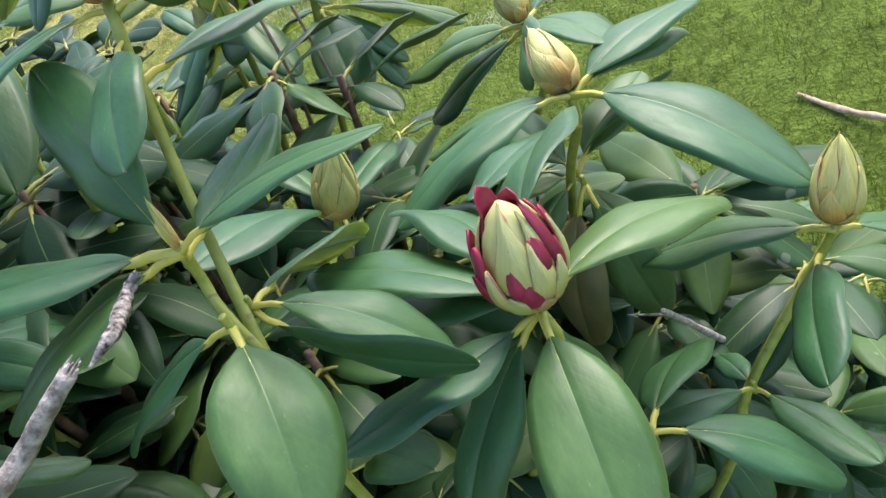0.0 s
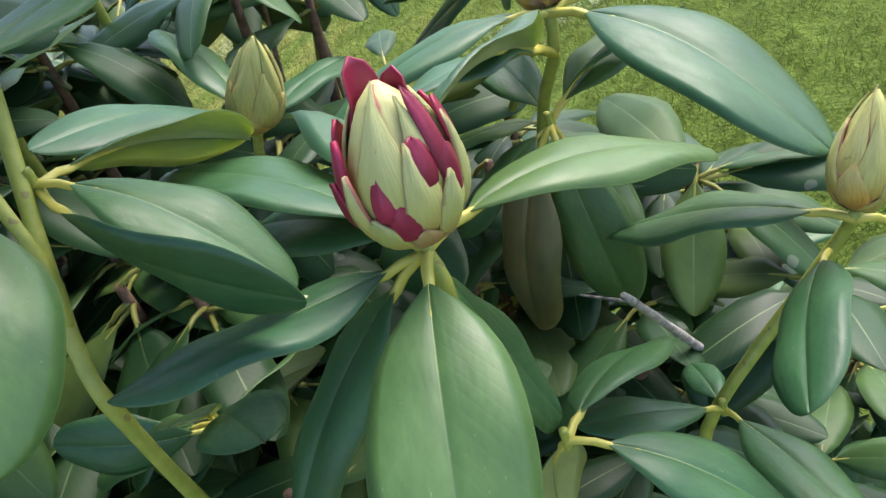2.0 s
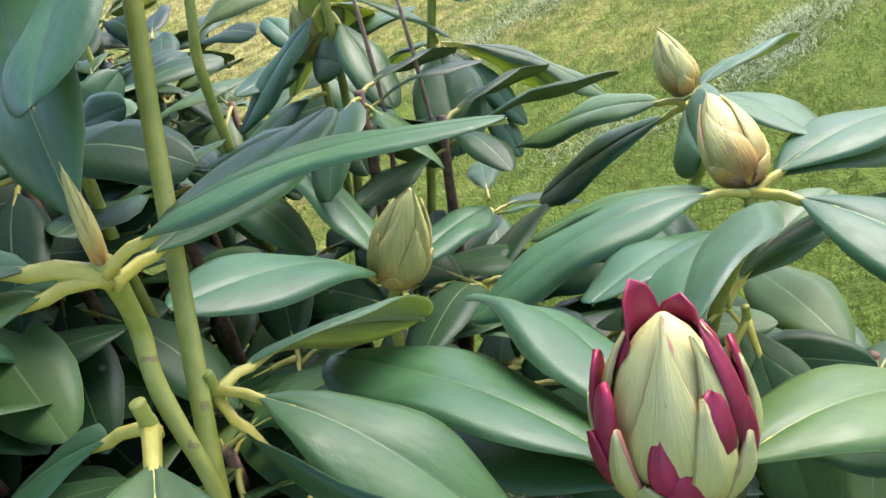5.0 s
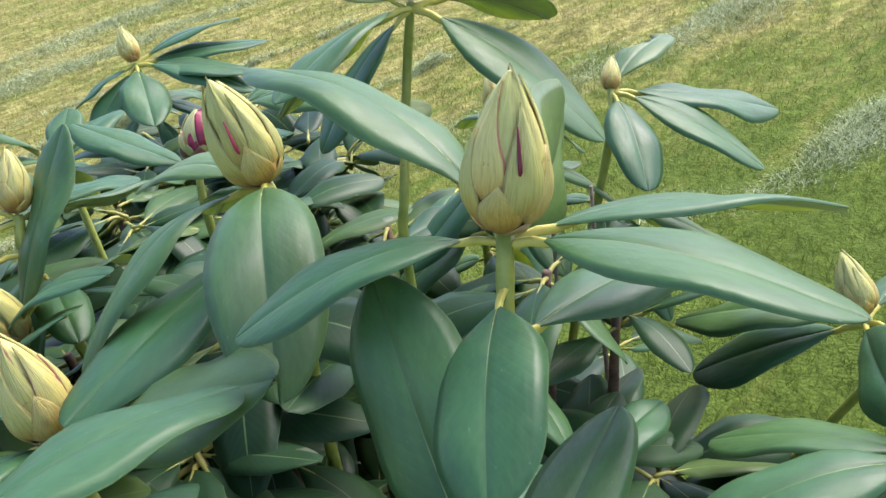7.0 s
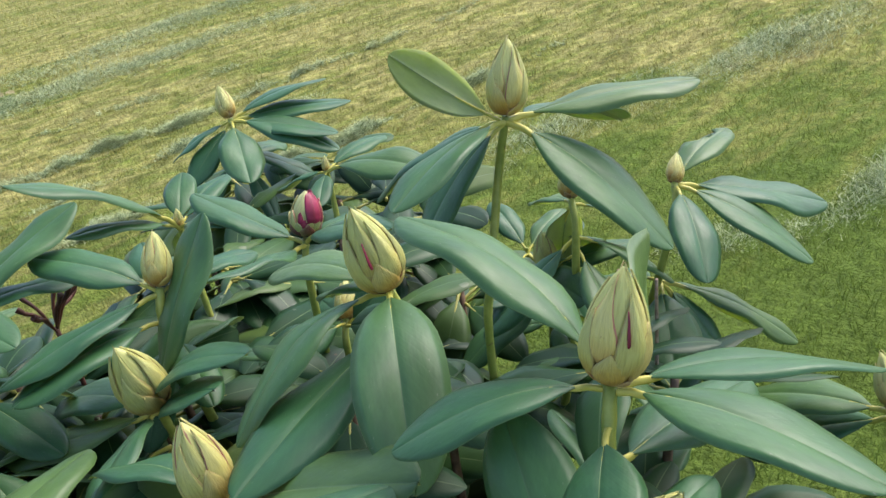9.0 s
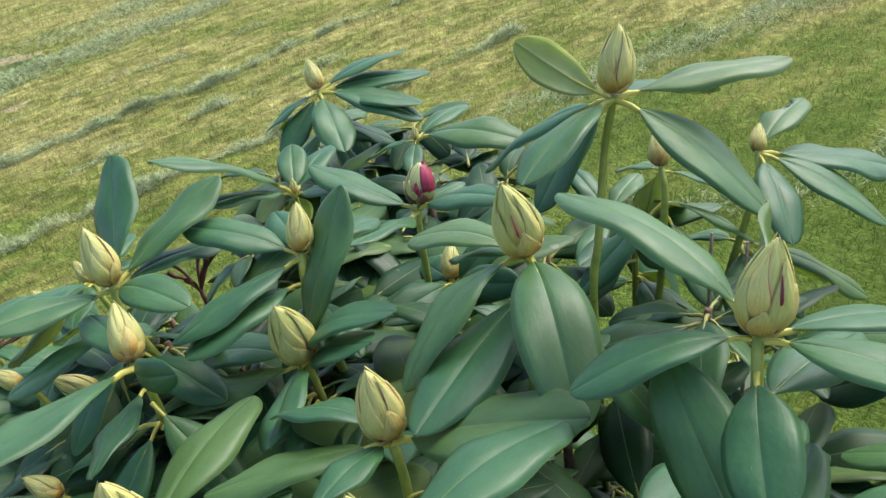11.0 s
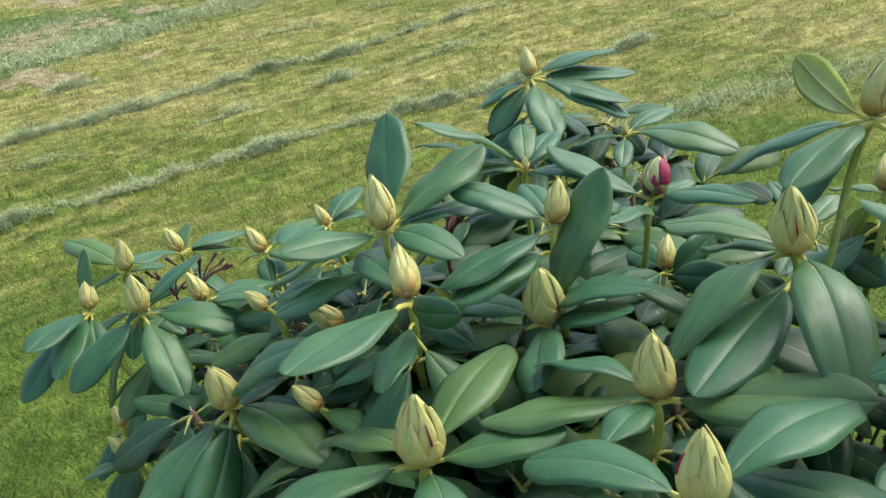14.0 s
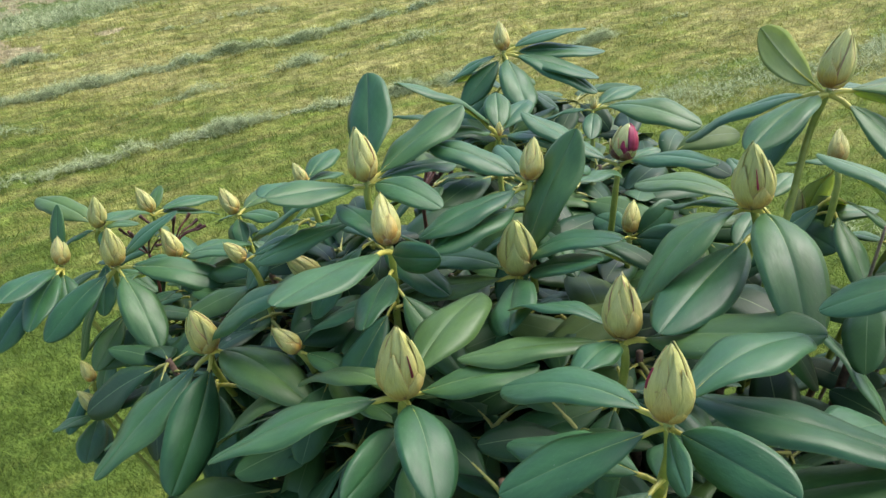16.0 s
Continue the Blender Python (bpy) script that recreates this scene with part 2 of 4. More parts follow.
LEAF_TOP = leaf_top_material()
# inner leaves: mostly darker greens, the bush's inner shade put into the colour
SHADED_LEAF = leaf_top_material("shaded_leaf_upper_side", [(0.0, (0.009, 0.033, 0.011)), (0.5, (0.018, 0.058, 0.017)), (0.74, (0.034, 0.088, 0.024)), (0.92, (0.054, 0.106, 0.026)), (1.0, (0.080, 0.124, 0.030))], True)
LEAF_UNDER = plain_material("leaf_under_side", (0.22, 0.26, 0.11), (0.30, 0.34, 0.15), 0.55, 4, 0.15)
LEAF_UNDER.node_tree.nodes["Principled BSDF"].inputs["Subsurface Weight"].default_value = 0.3
LEAF_UNDER.node_tree.nodes["Principled BSDF"].inputs["Subsurface Radius"].default_value = (0.0018, 0.0021, 0.0008)
LEAF_UNDER.node_tree.nodes["Principled BSDF"].inputs["Subsurface Scale"].default_value = 1.0
LEAF_RIB = rib_material()
PETIOLE = plain_material("leaf_stalk", (0.38, 0.36, 0.05), (0.55, 0.49, 0.10), 0.45, 14, 0.15)
STEM = stem_material()
BARK = plain_material("grey_brown_bark", (0.045, 0.032, 0.024), (0.17, 0.13, 0.10), 0.85, 160, 0.6)
RED_BARK = plain_material("red_brown_twig_bark", (0.065, 0.032, 0.016), (0.20, 0.12, 0.068), 0.7, 160, 0.4)
GREY_WOOD = plain_material("weathered_grey_wood", (0.13, 0.11, 0.09), (0.5, 0.45, 0.4), 0.8, 260, 0.8)
FLAKY = plain_material("flaking_grey_bark", (0.025, 0.018, 0.015), (0.5, 0.45, 0.42), 0.9, 330, 1.0)
SCALE = scale_material("bud_scale_pale", (0.50, 0.50, 0.172), (0.48, 0.435, 0.118), (0.46, 0.30, 0.072), (0.34, 0.06, 0.10), 0.8, 0.42)
SCALE_OPEN = scale_material("bud_scale_open", (0.46, 0.48, 0.205), (0.42, 0.43, 0.14), (0.42, 0.33, 0.10), (0.45, 0.06, 0.12), 0.9, 0.15)
SCALE_FOOT = scale_material("bud_scale_tan", (0.51, 0.42, 0.125), (0.48, 0.31, 0.068), (0.33, 0.155, 0.035), (0.36, 0.08, 0.08), 0.8, 0.45)
BRACT = scale_material("bud_bract_brown", (0.40, 0.29, 0.13), (0.28, 0.14, 0.07), (0.09, 0.035, 0.02), (0.2, 0.03, 0.04), 0.9, 0.4)
MAROON = scale_material("bud_bract_maroon", (0.16, 0.05, 0.04), (0.10, 0.022, 0.025), (0.06, 0.014, 0.014), (0.2, 0.03, 0.04), 0.9, 0.3)
PETAL = plain_material("crimson_petal", (0.15, 0.004, 0.024), (0.33, 0.018, 0.064), 0.46, 3.2, 0.3, 0.3)
LAWN = lawn_material()
BROWNED = plain_material("browned_leaf", (0.085, 0.095, 0.03), (0.17, 0.13, 0.045), 0.5, 5, 0.2)


# ---- mesh helpers ----
def part(name, data, parent, label="", m=None, kind=""):
    ob = new(name, data)
    ob.parent = parent
    if m is not None:
        ob.matrix_basis = m
    return tagged(ob, label, kind=kind)


def mesh(name, verts, faces, mats, index=None, uvs=None, smooth=True):
    me = bpy.data.meshes.new(name)
    me.from_pydata([tuple(v) for v in verts], [], faces)
    for mt in mats:
        me.materials.append(mt)
    if index is not None:
        me.polygons.foreach_set("material_index", index)
    if smooth:
        me.polygons.foreach_set("use_smooth", [True] * len(me.polygons))
    if uvs is not None:
        lay = me.uv_layers.new(name="UVMap")
        for lp in me.loops:
            lay.data[lp.index].uv = uvs[lp.vertex_index]
    me.update()
    return me


def spline(points, steps):
    """A Catmull-Rom line through the points."""
    p = [Vector(q) for q in points]
    p = [p[0] * 2 - p[1]] + p + [p[-1] * 2 - p[-2]]
    out = []
    for i in range(1, len(p) - 2):
        for k in range(steps):
            t = k / steps
            out.append(0.5 * (2 * p[i] + (p[i + 1] - p[i - 1]) * t + (2 * p[i - 1] - 5 * p[i] + 4 * p[i + 1] - p[i + 2]) * t * t + (3 * p[i] - p[i - 1] - 3 * p[i + 1] + p[i + 2]) * t ** 3))
    out.append(p[-2])
    return out


def tube(points, r0, r1, sides=8, steps=5, knots=0.0, cut=None):
    """Verts and faces of a tapered tube along a smooth line, with slight knots; cut: share of the way at which the second material begins."""
    line = spline(points, steps)
    rng = random.Random(len(line) + int(points[0][0] * 1e4))
    verts, faces, index = [], [], []
    n = len(line)
    side = None
    for i, c in enumerate(line):
        d = (line[min(i + 1, n - 1)] - line[max(i - 1, 0)]).normalized()
        side = (d.orthogonal() if side is None else side - d * side.dot(d)).normalized()
        up = d.cross(side)
        r = r0 + (r1 - r0) * i / (n - 1)
        r *= 1 + knots * rng.uniform(-1, 1.6)
        for k in range(sides):
            a = 2 * math.pi * k / sides
            verts.append(c + (side * math.cos(a) + up * math.sin(a)) * r)
    for i in range(n - 1):
        for k in range(sides):
            faces.append((i * sides + k, i * sides + (k + 1) % sides, (i + 1) * sides + (k + 1) % sides, (i + 1) * sides + k))
            index.append(1 if cut is not None and i / n > cut else 0)
    faces += [tuple(range(sides))[::-1], tuple((n - 1) * sides + k for k in range(sides))]
    index += [0, 1 if cut is not None else 0]
    return verts, faces, index


# ---- leaves ----
COLS = (-1.0, -0.8, -0.5, -0.2, -0.05, -0.014, 0.014, 0.05, 0.2, 0.5, 0.8, 1.0)
STALK = 0.13


def leaf_mesh(hump, cup, ripple, twist, lean, notch, seed, rows=15, cols=COLS):
    """A leaf 1 long from the foot of its stalk to its tip and 1 wide, upper side up: closed, with a sunk midrib, rolled margins and a round stalk."""
    rng = random.Random(seed)
    mid = len(cols) // 2 - 1
    ph = rng.uniform(0, 6.3)
    verts, faces, index, uvs = [], [], [], []

    def spine(x):
        return hump * 4 * x * (1 - x) * (1.25 - 0.5 * x), lean * math.sin(math.pi * x)

    for layer in (0, 1):
        for i in range(rows):
            s = 1 - (1 - i / (rows - 1)) ** 1.5
            x = STALK + (1 - STALK) * s
            hw = 0.5 * max(0.004, math.sin(math.pi * min(1, max(0, s)) ** 1.04)) ** (0.50 + 0.36 * (1 - s) ** 2)
            z0, y0 = spine(x)
            for v in cols:
                w = hw
                if notch and v > 0.3 and 0.55 < s < 0.85:
                    w = hw * (1 - notch * rng.uniform(0.5, 1.0))
                y = v * w * (1 + 0.03 * math.sin(9 * s + ph))
                a = abs(v)
                z = 0.36 * hw * cup * (0.16 * a - 0.30 * a ** 3) - (0.0026 if a < 0.03 else 0.0)
                z += 0.0014 * math.sin(1.2 * math.pi * a + ph) * math.sin(5.2 * s + 1.7 * ph) * min(1.0, 4 * a)
                z += ripple * a * math.sin(11 * s + ph + (2.0 if v > 0 else 0)) * hw
                z += twist * y * (s - 0.3)
                thick = 0.0055 * (1 - 0.75 * a) + 0.001
                if layer:
                    z -= thick + (0.006 if a < 0.05 else 0)
                verts.append((x, y + y0 * 0.5, z0 + z))
                uvs.append((s, 0.5 + 0.5 * v))
    nc = len(cols)
    for i in range(rows - 1):
        for k in range(nc - 1):
            a = i * nc + k
            faces.append((a, a + nc, a + nc + 1, a + 1))
            index.append(1 if k == mid else 0)
            b = rows * nc + a
            faces.append((b, b + 1, b + nc + 1, b + nc))
            index.append(1 if k == mid else 2)
    o = rows * nc
    for i in range(rows - 1):
        for k in (0, nc - 1):
            a, b = i * nc + k, (i + 1) * nc + k
            faces.append((a, b, b + o, a + o) if k else (a, a + o, b + o, b))
            index.append(0)
    # stalk, running on under the midrib
    ring, base = 6, len(verts)
    stops = (0.0, 0.04, 0.09, STALK + 0.01, 0.24, 0.42)
    for j, x in enumerate(stops):
        r = (0.021, 0.017, 0.016, 0.015, 0.010, 0.004)[j]
        z0, y0 = spine(x)
        drop = 0.0 if j < 3 else 0.008 + 0.3 * r
        for k in range(ring):
            a = 2 * math.pi * k / ring
            verts.append((x, y0 * 0.5 + 2.6 * r * math.cos(a), z0 - drop + r * math.sin(a)))
            uvs.append((0, 0.5))
    for j in range(len(stops) - 1):
        for k in range(ring):
            a, b = base + j * ring + k, base + j * ring + (k + 1) % ring
            faces.append((a, b, b + ring, a + ring))
            index.append(3)
    faces.append(tuple(base + k for k in range(ring))[::-1])
    index.append(3)
    return mesh("leaf", verts, faces, (LEAF_TOP, LEAF_RIB, LEAF_UNDER, PETIOLE), index, uvs)


# upper leaves by how far they arch, three of each
ARCH = (0.0, 0.04, 0.08, 0.12, 0.16)
ARCHED = [[leaf_mesh(h, (0.8, 1.3, 1.0)[i], 0.018 + 0.012 * i, 0.12 * (i - 1), 0.03 * (1 - i), 0.0, 7 * k + i, 17) for i in range(3)] for k, h in enumerate(ARCH)]
LEAVES = [me for row in ARCHED[1:4] for me in row]
INNER_LEAVES = [leaf_mesh(0.05 + 0.03 * i, 0.9, 0.03, 0.2 * (i - 1.5), 0.05 * (i - 1), 0.0, 40 + i, 9, (-1.0, -0.55, -0.025, 0.025, 0.55, 1.0)) for i in range(4)]
CHEWED = leaf_mesh(0.08, 1.0, 0.03, 0.1, 0.05, 0.85, 31)


def leaf_pose(foot, az, el, length, width, roll):
    """The pose of a leaf from the foot of its stalk: where it points, its size and its turn about its own length."""
    ax = Vector((math.cos(radians(az)) * math.cos(radians(el)), math.sin(radians(az)) * math.cos(radians(el)), math.sin(radians(el))))
    up = Vector((0, 0, 1)) - ax * ax.z
    up.normalize()
    nrm = up * math.cos(radians(roll)) + up.cross(ax) * math.sin(radians(roll))
    side = nrm.cross(ax)
    rot = Matrix((ax, side, nrm)).transposed().to_4x4()
    return Matrix.Translation(foot) @ rot @ Matrix.Diagonal((length, width, length, 1))


# ---- buds ----
OPENING = 0.28


def bud_radius(t, full):
    """The radius of a bud 1 high at the height t; an opening one is fuller towards its top."""
    t = min(max(t, 0.0), 1.0)
    if not 0 < t < 1:
        return 0.0
    if full > OPENING:
        return full * math.sin(math.pi * t ** 0.84) ** 0.62 * (1 - 0.10 * t)
    return full * 1.0 * (math.sin(math.pi * t ** 0.70) ** 0.74) * (1 - 0.14 * t)


def bud_scale_mesh(t0, t1, spread, gap, full, flare, mat, name="bud_scale", blunt=0.0, stand=0.0, keel=0.016, seed=0):
    """A pointed scale that hugs a bud 1 high, from the height t0 to t1, round +x, keeled and creased; flare: how far its tip stands off."""
    rng = random.Random(seed)
    rows, cols = 9, 8
    p, q, lean = rng.uniform(0, 6.3), rng.uniform(0, 6.3), rng.uniform(-0.10, 0.10)
    crease = 0.004 if blunt else 0.005
    verts, faces, uvs = [], [], []
    for i in range(rows):
        s = i / (rows - 1)
        t = t0 + (t1 - t0) * s
        wide = spread * (math.cos(s * math.pi / 2) ** (0.95 - 0.5 * blunt)) * (0.75 + 0.25 * min(1, s * 4)) + 0.02
        for k in range(cols):
            v = -1 + 2 * k / (cols - 1)
            r = bud_radius(t, full) + gap * (1 - 0.4 * s) + flare * s * s - 0.012 * abs(v) ** 3
            r += keel * (1 - abs(v)) ** 1.4 * math.sin(math.pi * min(1.0, s * 1.1))
            r += crease * math.sin(5.5 * v + p + 2 * s) * min(1.0, 3 * s)
            r = max(r, stand)
            if i == 0:
                r *= 0.9
            a = v * wide * (1 + (0.0 if blunt else 0.09) * math.sin(8 * s + q + (1.6 if v > 0 else 0))) + lean * s * (not blunt)
            if blunt:
                a = v * 1.05 * spread * (1 - (0.12 + 0.88 * s) ** 4) ** 0.5 * (0.6 + 0.4 * min(1, 3 * s)) * 0.30 / max(r, 0.10)
            verts.append((r * math.cos(a), r * math.sin(a), t))
            uvs.append((0.5 + 0.5 * v, s))
    n = len(verts)
    verts += [(x * 0.94, y * 0.94, z - 0.004) for x, y, z in verts]
    uvs += uvs[:n]
    for i in range(rows - 1):
        for k in range(cols - 1):
            a = i * cols + k
            faces.append((a, a + 1, a + cols + 1, a + cols))
            faces.append((n + a, n + a + cols, n + a + cols + 1, n + a + 1))
        for k in (0, cols - 1):
            a, b = i * cols + k, (i + 1) * cols + k
            faces.append((a, b, b + n, a + n) if k == 0 else (a, a + n, b + n, b))
    for k in range(cols - 1):
        a = (rows - 1) * cols + k
        faces.append((a, a + 1, a + 1 + n, a + n))
    return mesh(name, verts, faces, (mat,), None, uvs)


def bud_core_mesh(full, mat):
    rows, cols = 11, 12
    verts, faces, uvs = [], [], []
    for i in range(rows):
        t = 0.005 + 0.985 * i / (rows - 1)
        r = max(bud_radius(t, full * 0.97), 0.012)
        for k in range(cols):
            a = 2 * math.pi * k / cols
            f = 1 + 0.05 * math.sin(5 * a + 2 * t)
            verts.append((r * f * math.cos(a), r * f * math.sin(a), t))
            uvs.append((k / cols, t))
    for i in range(rows - 1):
        for k in range(cols):
            faces.append((i * cols + k, i * cols + (k + 1) % cols, (i + 1) * cols + (k + 1) % cols, (i + 1) * cols + k))
    faces += [tuple(range(cols))[::-1], tuple((rows - 1) * cols + k for k in range(cols))]
    return mesh("flower_bud", verts, faces, (mat,), None, uvs)


FULL = 0.270
BUD_CORE = bud_core_mesh(FULL, SCALE)
OPEN_CORE = bud_core_mesh(0.29, SCALE_OPEN)
# heights, half angle, gap and flare of the scales, the lowest last; three buds that differ a little
def bud_scales(seed):
    rng = random.Random(seed)
    out = []
    for n, (a, b, w, g, f, turn) in enumerate((
            (0.30, 1.06, 0.80, 0.002, 0.004, 0), (0.28, 1.03, 0.70, 0.006, 0.022, 137), (0.26, 0.98, 0.70, 0.010, 0.030, 262), (0.16, 0.95, 0.66, 0.014, 0.034, 52),
            (0.14, 0.90, 0.64, 0.017, 0.030, 190), (0.12, 0.84, 0.64, 0.020, 0.026, 327), (0.10, 0.76, 0.66, 0.023, 0.018, 105), (0.07, 0.67, 0.70, 0.026, 0.012, 240),
            (0.05, 0.57, 0.74, 0.028, 0.008, 15), (0.03, 0.47, 0.78, 0.030, 0.007, 150), (0.02, 0.37, 0.82, 0.032, 0.006, 285), (0.01, 0.28, 0.86, 0.034, 0.005, 70),
            (0.0, 0.19, 0.85, 0.036, 0.006, 215), (0.0, 0.12, 0.8, 0.038, 0.010, 340), (0.0, 0.08, 0.8, 0.040, 0.012, 100), (0.0, 0.09, 0.8, 0.040, 0.012, 215))):
        top = b + rng.uniform(-0.035, 0.02) * (b > 0.3)
        me = bud_scale_mesh(a, top, w * rng.uniform(0.85, 1.15), g, FULL, f * rng.uniform(0.3, 1.3), SCALE if b > 0.6 else SCALE_FOOT if b > 0.15 else BRACT, seed=seed + n)
        out.append((me, turn + rng.uniform(-14, 14)))
    return out


BUD_SCALES = [bud_scales(k) for k in (100, 200, 300)]
# an opening bud, turned so that 0 faces south: scales, then the petals that push out between them
OPEN_SCALES = [(bud_scale_mesh(a, b, w, g, 0.285, f, SCALE_OPEN if b > 0.25 else BRACT, seed=int(turn)), turn) for a, b, w, g, f, turn in (
    (0.20, 1.02, 0.75, 0.030, 0.035, 2), (0.30, 0.93, 0.55, 0.022, 0.04, 48), (0.25, 0.9, 0.7, 0.02, 0.04, 120), (0.25, 0.92, 0.7, 0.02, 0.04, 190), (0.25, 0.9, 0.7, 0.02, 0.04, 260),
    (0.14, 0.72, 0.42, 0.062, 0.02, 32), (0.05, 0.50, 0.48, 0.075, 0.03, 66), (0.12, 0.76, 0.30, 0.075, 0.05, 98), (0.10, 0.60, 0.30, 0.075, 0.05, 322),
    (0.03, 0.34, 0.55, 0.080, 0.03, 340), (0.06, 0.52, 0.5, 0.07, 0.06, 140), (0.06, 0.55, 0.5, 0.07, 0.06, 195), (0.05, 0.52, 0.5, 0.07, 0.07, 250),
    (0.0, 0.22, 0.5, 0.085, 0.03, 30), (0.0, 0.16, 0.4, 0.09, 0.02, 75), (0.0, 0.2, 0.6, 0.08, 0.03, 180), (0.0, 0.2, 0.6, 0.08, 0.03, 290))]
OPEN_PETALS = [(bud_scale_mesh(a, b, w, g, 0.285, f, PETAL, "petal", 0.9, 0.15 if b > 0.95 else 0.0, seed=int(turn)), turn) for a, b, w, g, f, turn in (
    (0.62, 1.13, 0.46, 0.02, 0.0, 236), (0.60, 1.02, 0.42, 0.03, 0.02, 150), (0.42, 0.74, 0.26, 0.052, 0.02, 40), (0.34, 0.97, 0.22, 0.048, 0.07, 68), (0.30, 0.64, 0.26, 0.066, 0.03, 72), (0.42, 0.84, 0.26, 0.06, 0.08, 104),
    (0.13, 0.40, 0.36, 0.072, 0.0, 8), (0.28, 0.57, 0.20, 0.062, 0.0, 352), (0.36, 0.76, 0.26, 0.065, 0.07, 300), (0.18, 0.52, 0.28, 0.08, 0.06, 296),
    (0.25, 0.8, 0.32, 0.06, 0.09, 150), (0.25, 0.85, 0.32, 0.06, 0.09, 210), (0.25, 0.8, 0.3, 0.06, 0.09, 260))]


MAROON_BRACTS = [bud_scale_mesh(0.0, 0.30 + 0.06 * (k % 2), 0.75, 0.112, 0.285, 0.0, MAROON, seed=60 + k) for k in range(5)]
SLIT = bud_scale_mesh(0.44, 0.72, 0.034, 0.044, FULL, 0.012, PETAL, "petal")
BURST = bud_scale_mesh(0.28, 0.98, 0.42, 0.085, 0.285, 0.02, PETAL, "petal", 0.9)


def flower_bud(bush, foot, height, az, el, opened=False, turn=0.0, slit=None):
    d = Vector((math.cos(radians(az)) * math.cos(radians(el)), math.sin(radians(az)) * math.cos(radians(el)), math.sin(radians(el))))
    south = Vector((0, -1, 0)) - d * -d.y
    south.normalize()
    m = Matrix.Translation(Vector(foot) + d * (0.002 if height > 0.035 else -0.001)) @ Matrix((south, d.cross(south), d)).transposed().to_4x4() @ pose(0, 0, 0, 0, 0, turn) @ Matrix.Diagonal((height * 0.93, height * 0.93, height * (0.86 if opened else 0.95), 1.0))
    label = "opening bud with crimson petals between pale green scales" if opened else "plump pale green bud with overlapping papery scales"
    bud = part("flower_bud", OPEN_CORE if opened else BUD_CORE, bush, label, m)
    bursting = opened and slit is not None
    for k in range(5 * bursting):
        part("bract", MAROON_BRACTS[k], bud, "dark maroon bract", pose(0, 0, 0, 0, 0, 72 * k + 20))
    for me, a in OPEN_SCALES if opened else BUD_SCALES[int(turn) % 3]:
        part("bud_scale", me, bud, m=pose(0, 0, 0, 0, 0, a))
    if bursting:
        for k in (0, 26, 52):
            part("petal", BURST, bud, "crimson petal", pose(0, 0, 0, 0, 0, slit + k - turn))
    elif slit is not None:
        part("petal", SLIT, bud, "crimson petal showing in a slit", pose(0, 0, 0, 0, 0, slit - turn))
        bud["label"] = "swelling pale green bud with a crimson slit"
    if opened:
        for me, a in OPEN_PETALS:
            if slit is not None and not 5 < (a + turn) % 360 < 215:
                continue
            part("petal", me, bud, "crimson petal", pose(0, 0, 0, 0, 0, a))
    return bud


# ---- the lawn ----
def hills(x, y, size, seed, turn=0.0, long=1.0):
    """Smooth value noise between -1 and 1 over the plane, its lumps about size metres wide, drawn out along one way."""
    c, n = math.cos(radians(turn)), math.sin(radians(turn))
    u, v = (x * c + y * n) / (size * long), (y * c - x * n) / size
    table = np.random.default_rng(seed).uniform(-1, 1, (256, 256))
    i, j = np.floor(u).astype(int), np.floor(v).astype(int)
    f, g = u - i, v - j
    f, g = f * f * (3 - 2 * f), g * g * (3 - 2 * g)
    at = lambda p, q: table[p % 256, q % 256]
    return (at(i, j) * (1 - f) + at(i + 1, j) * f) * (1 - g) + (at(i, j + 1) * (1 - f) + at(i + 1, j + 1) * f) * g


def turf(x, y):
    """The height of the turf: mower's runs, tussocks and small hollows, flat far away."""
    z = 0.016 * hills(x, y, 0.16, 1, 65, 5.0) + 0.014 * hills(x, y, 0.14, 2, 65, 1.8) + 0.008 * hills(x, y, 0.06, 3, 65, 1.4)
    return z * np.clip((16 - np.hypot(x + 2, y - 3)) / 4, 0, 1)


def spread(low, high, step, far):
    """Grid lines step apart between low and high, then ever wider out to far."""
    out = list(np.arange(low, high, step))
    w = step
    while out[-1] < far:
        w *= 1.6
        out.append(out[-1] + w)
    w = step
    while out[0] > -far:
        w *= 1.6
        out.insert(0, out[0] - w)
    return np.array(out)


gx, gy = np.meshgrid(spread(-9.5, 2.0, 0.045, 900.0), spread(0.6, 10.5, 0.045, 900.0))
gn, gm = gx.shape
ground_data = bpy.data.meshes.new("ground")
ground_data.vertices.add(gx.size)
ground_data.vertices.foreach_set("co", np.stack([gx, gy, turf(gx, gy)], 2).ravel())
corner = (np.arange(gn - 1)[:, None] * gm + np.arange(gm - 1)[None, :]).ravel()
quads = np.stack([corner, corner + 1, corner + gm + 1, corner + gm], 1)
ground_data.loops.add(quads.size)
ground_data.loops.foreach_set("vertex_index", quads.ravel())
ground_data.polygons.add(len(quads))
ground_data.polygons.foreach_set("loop_start", np.arange(len(quads)) * 4)
ground_data.polygons.foreach_set("use_smooth", np.ones(len(quads), dtype=bool))
ground_data.materials.append(LAWN)
ground_data.update(calc_edges=True)
tagged(new("ground", ground_data), "mown lawn with green and straw-yellow patches", "lawn", kind="structure")


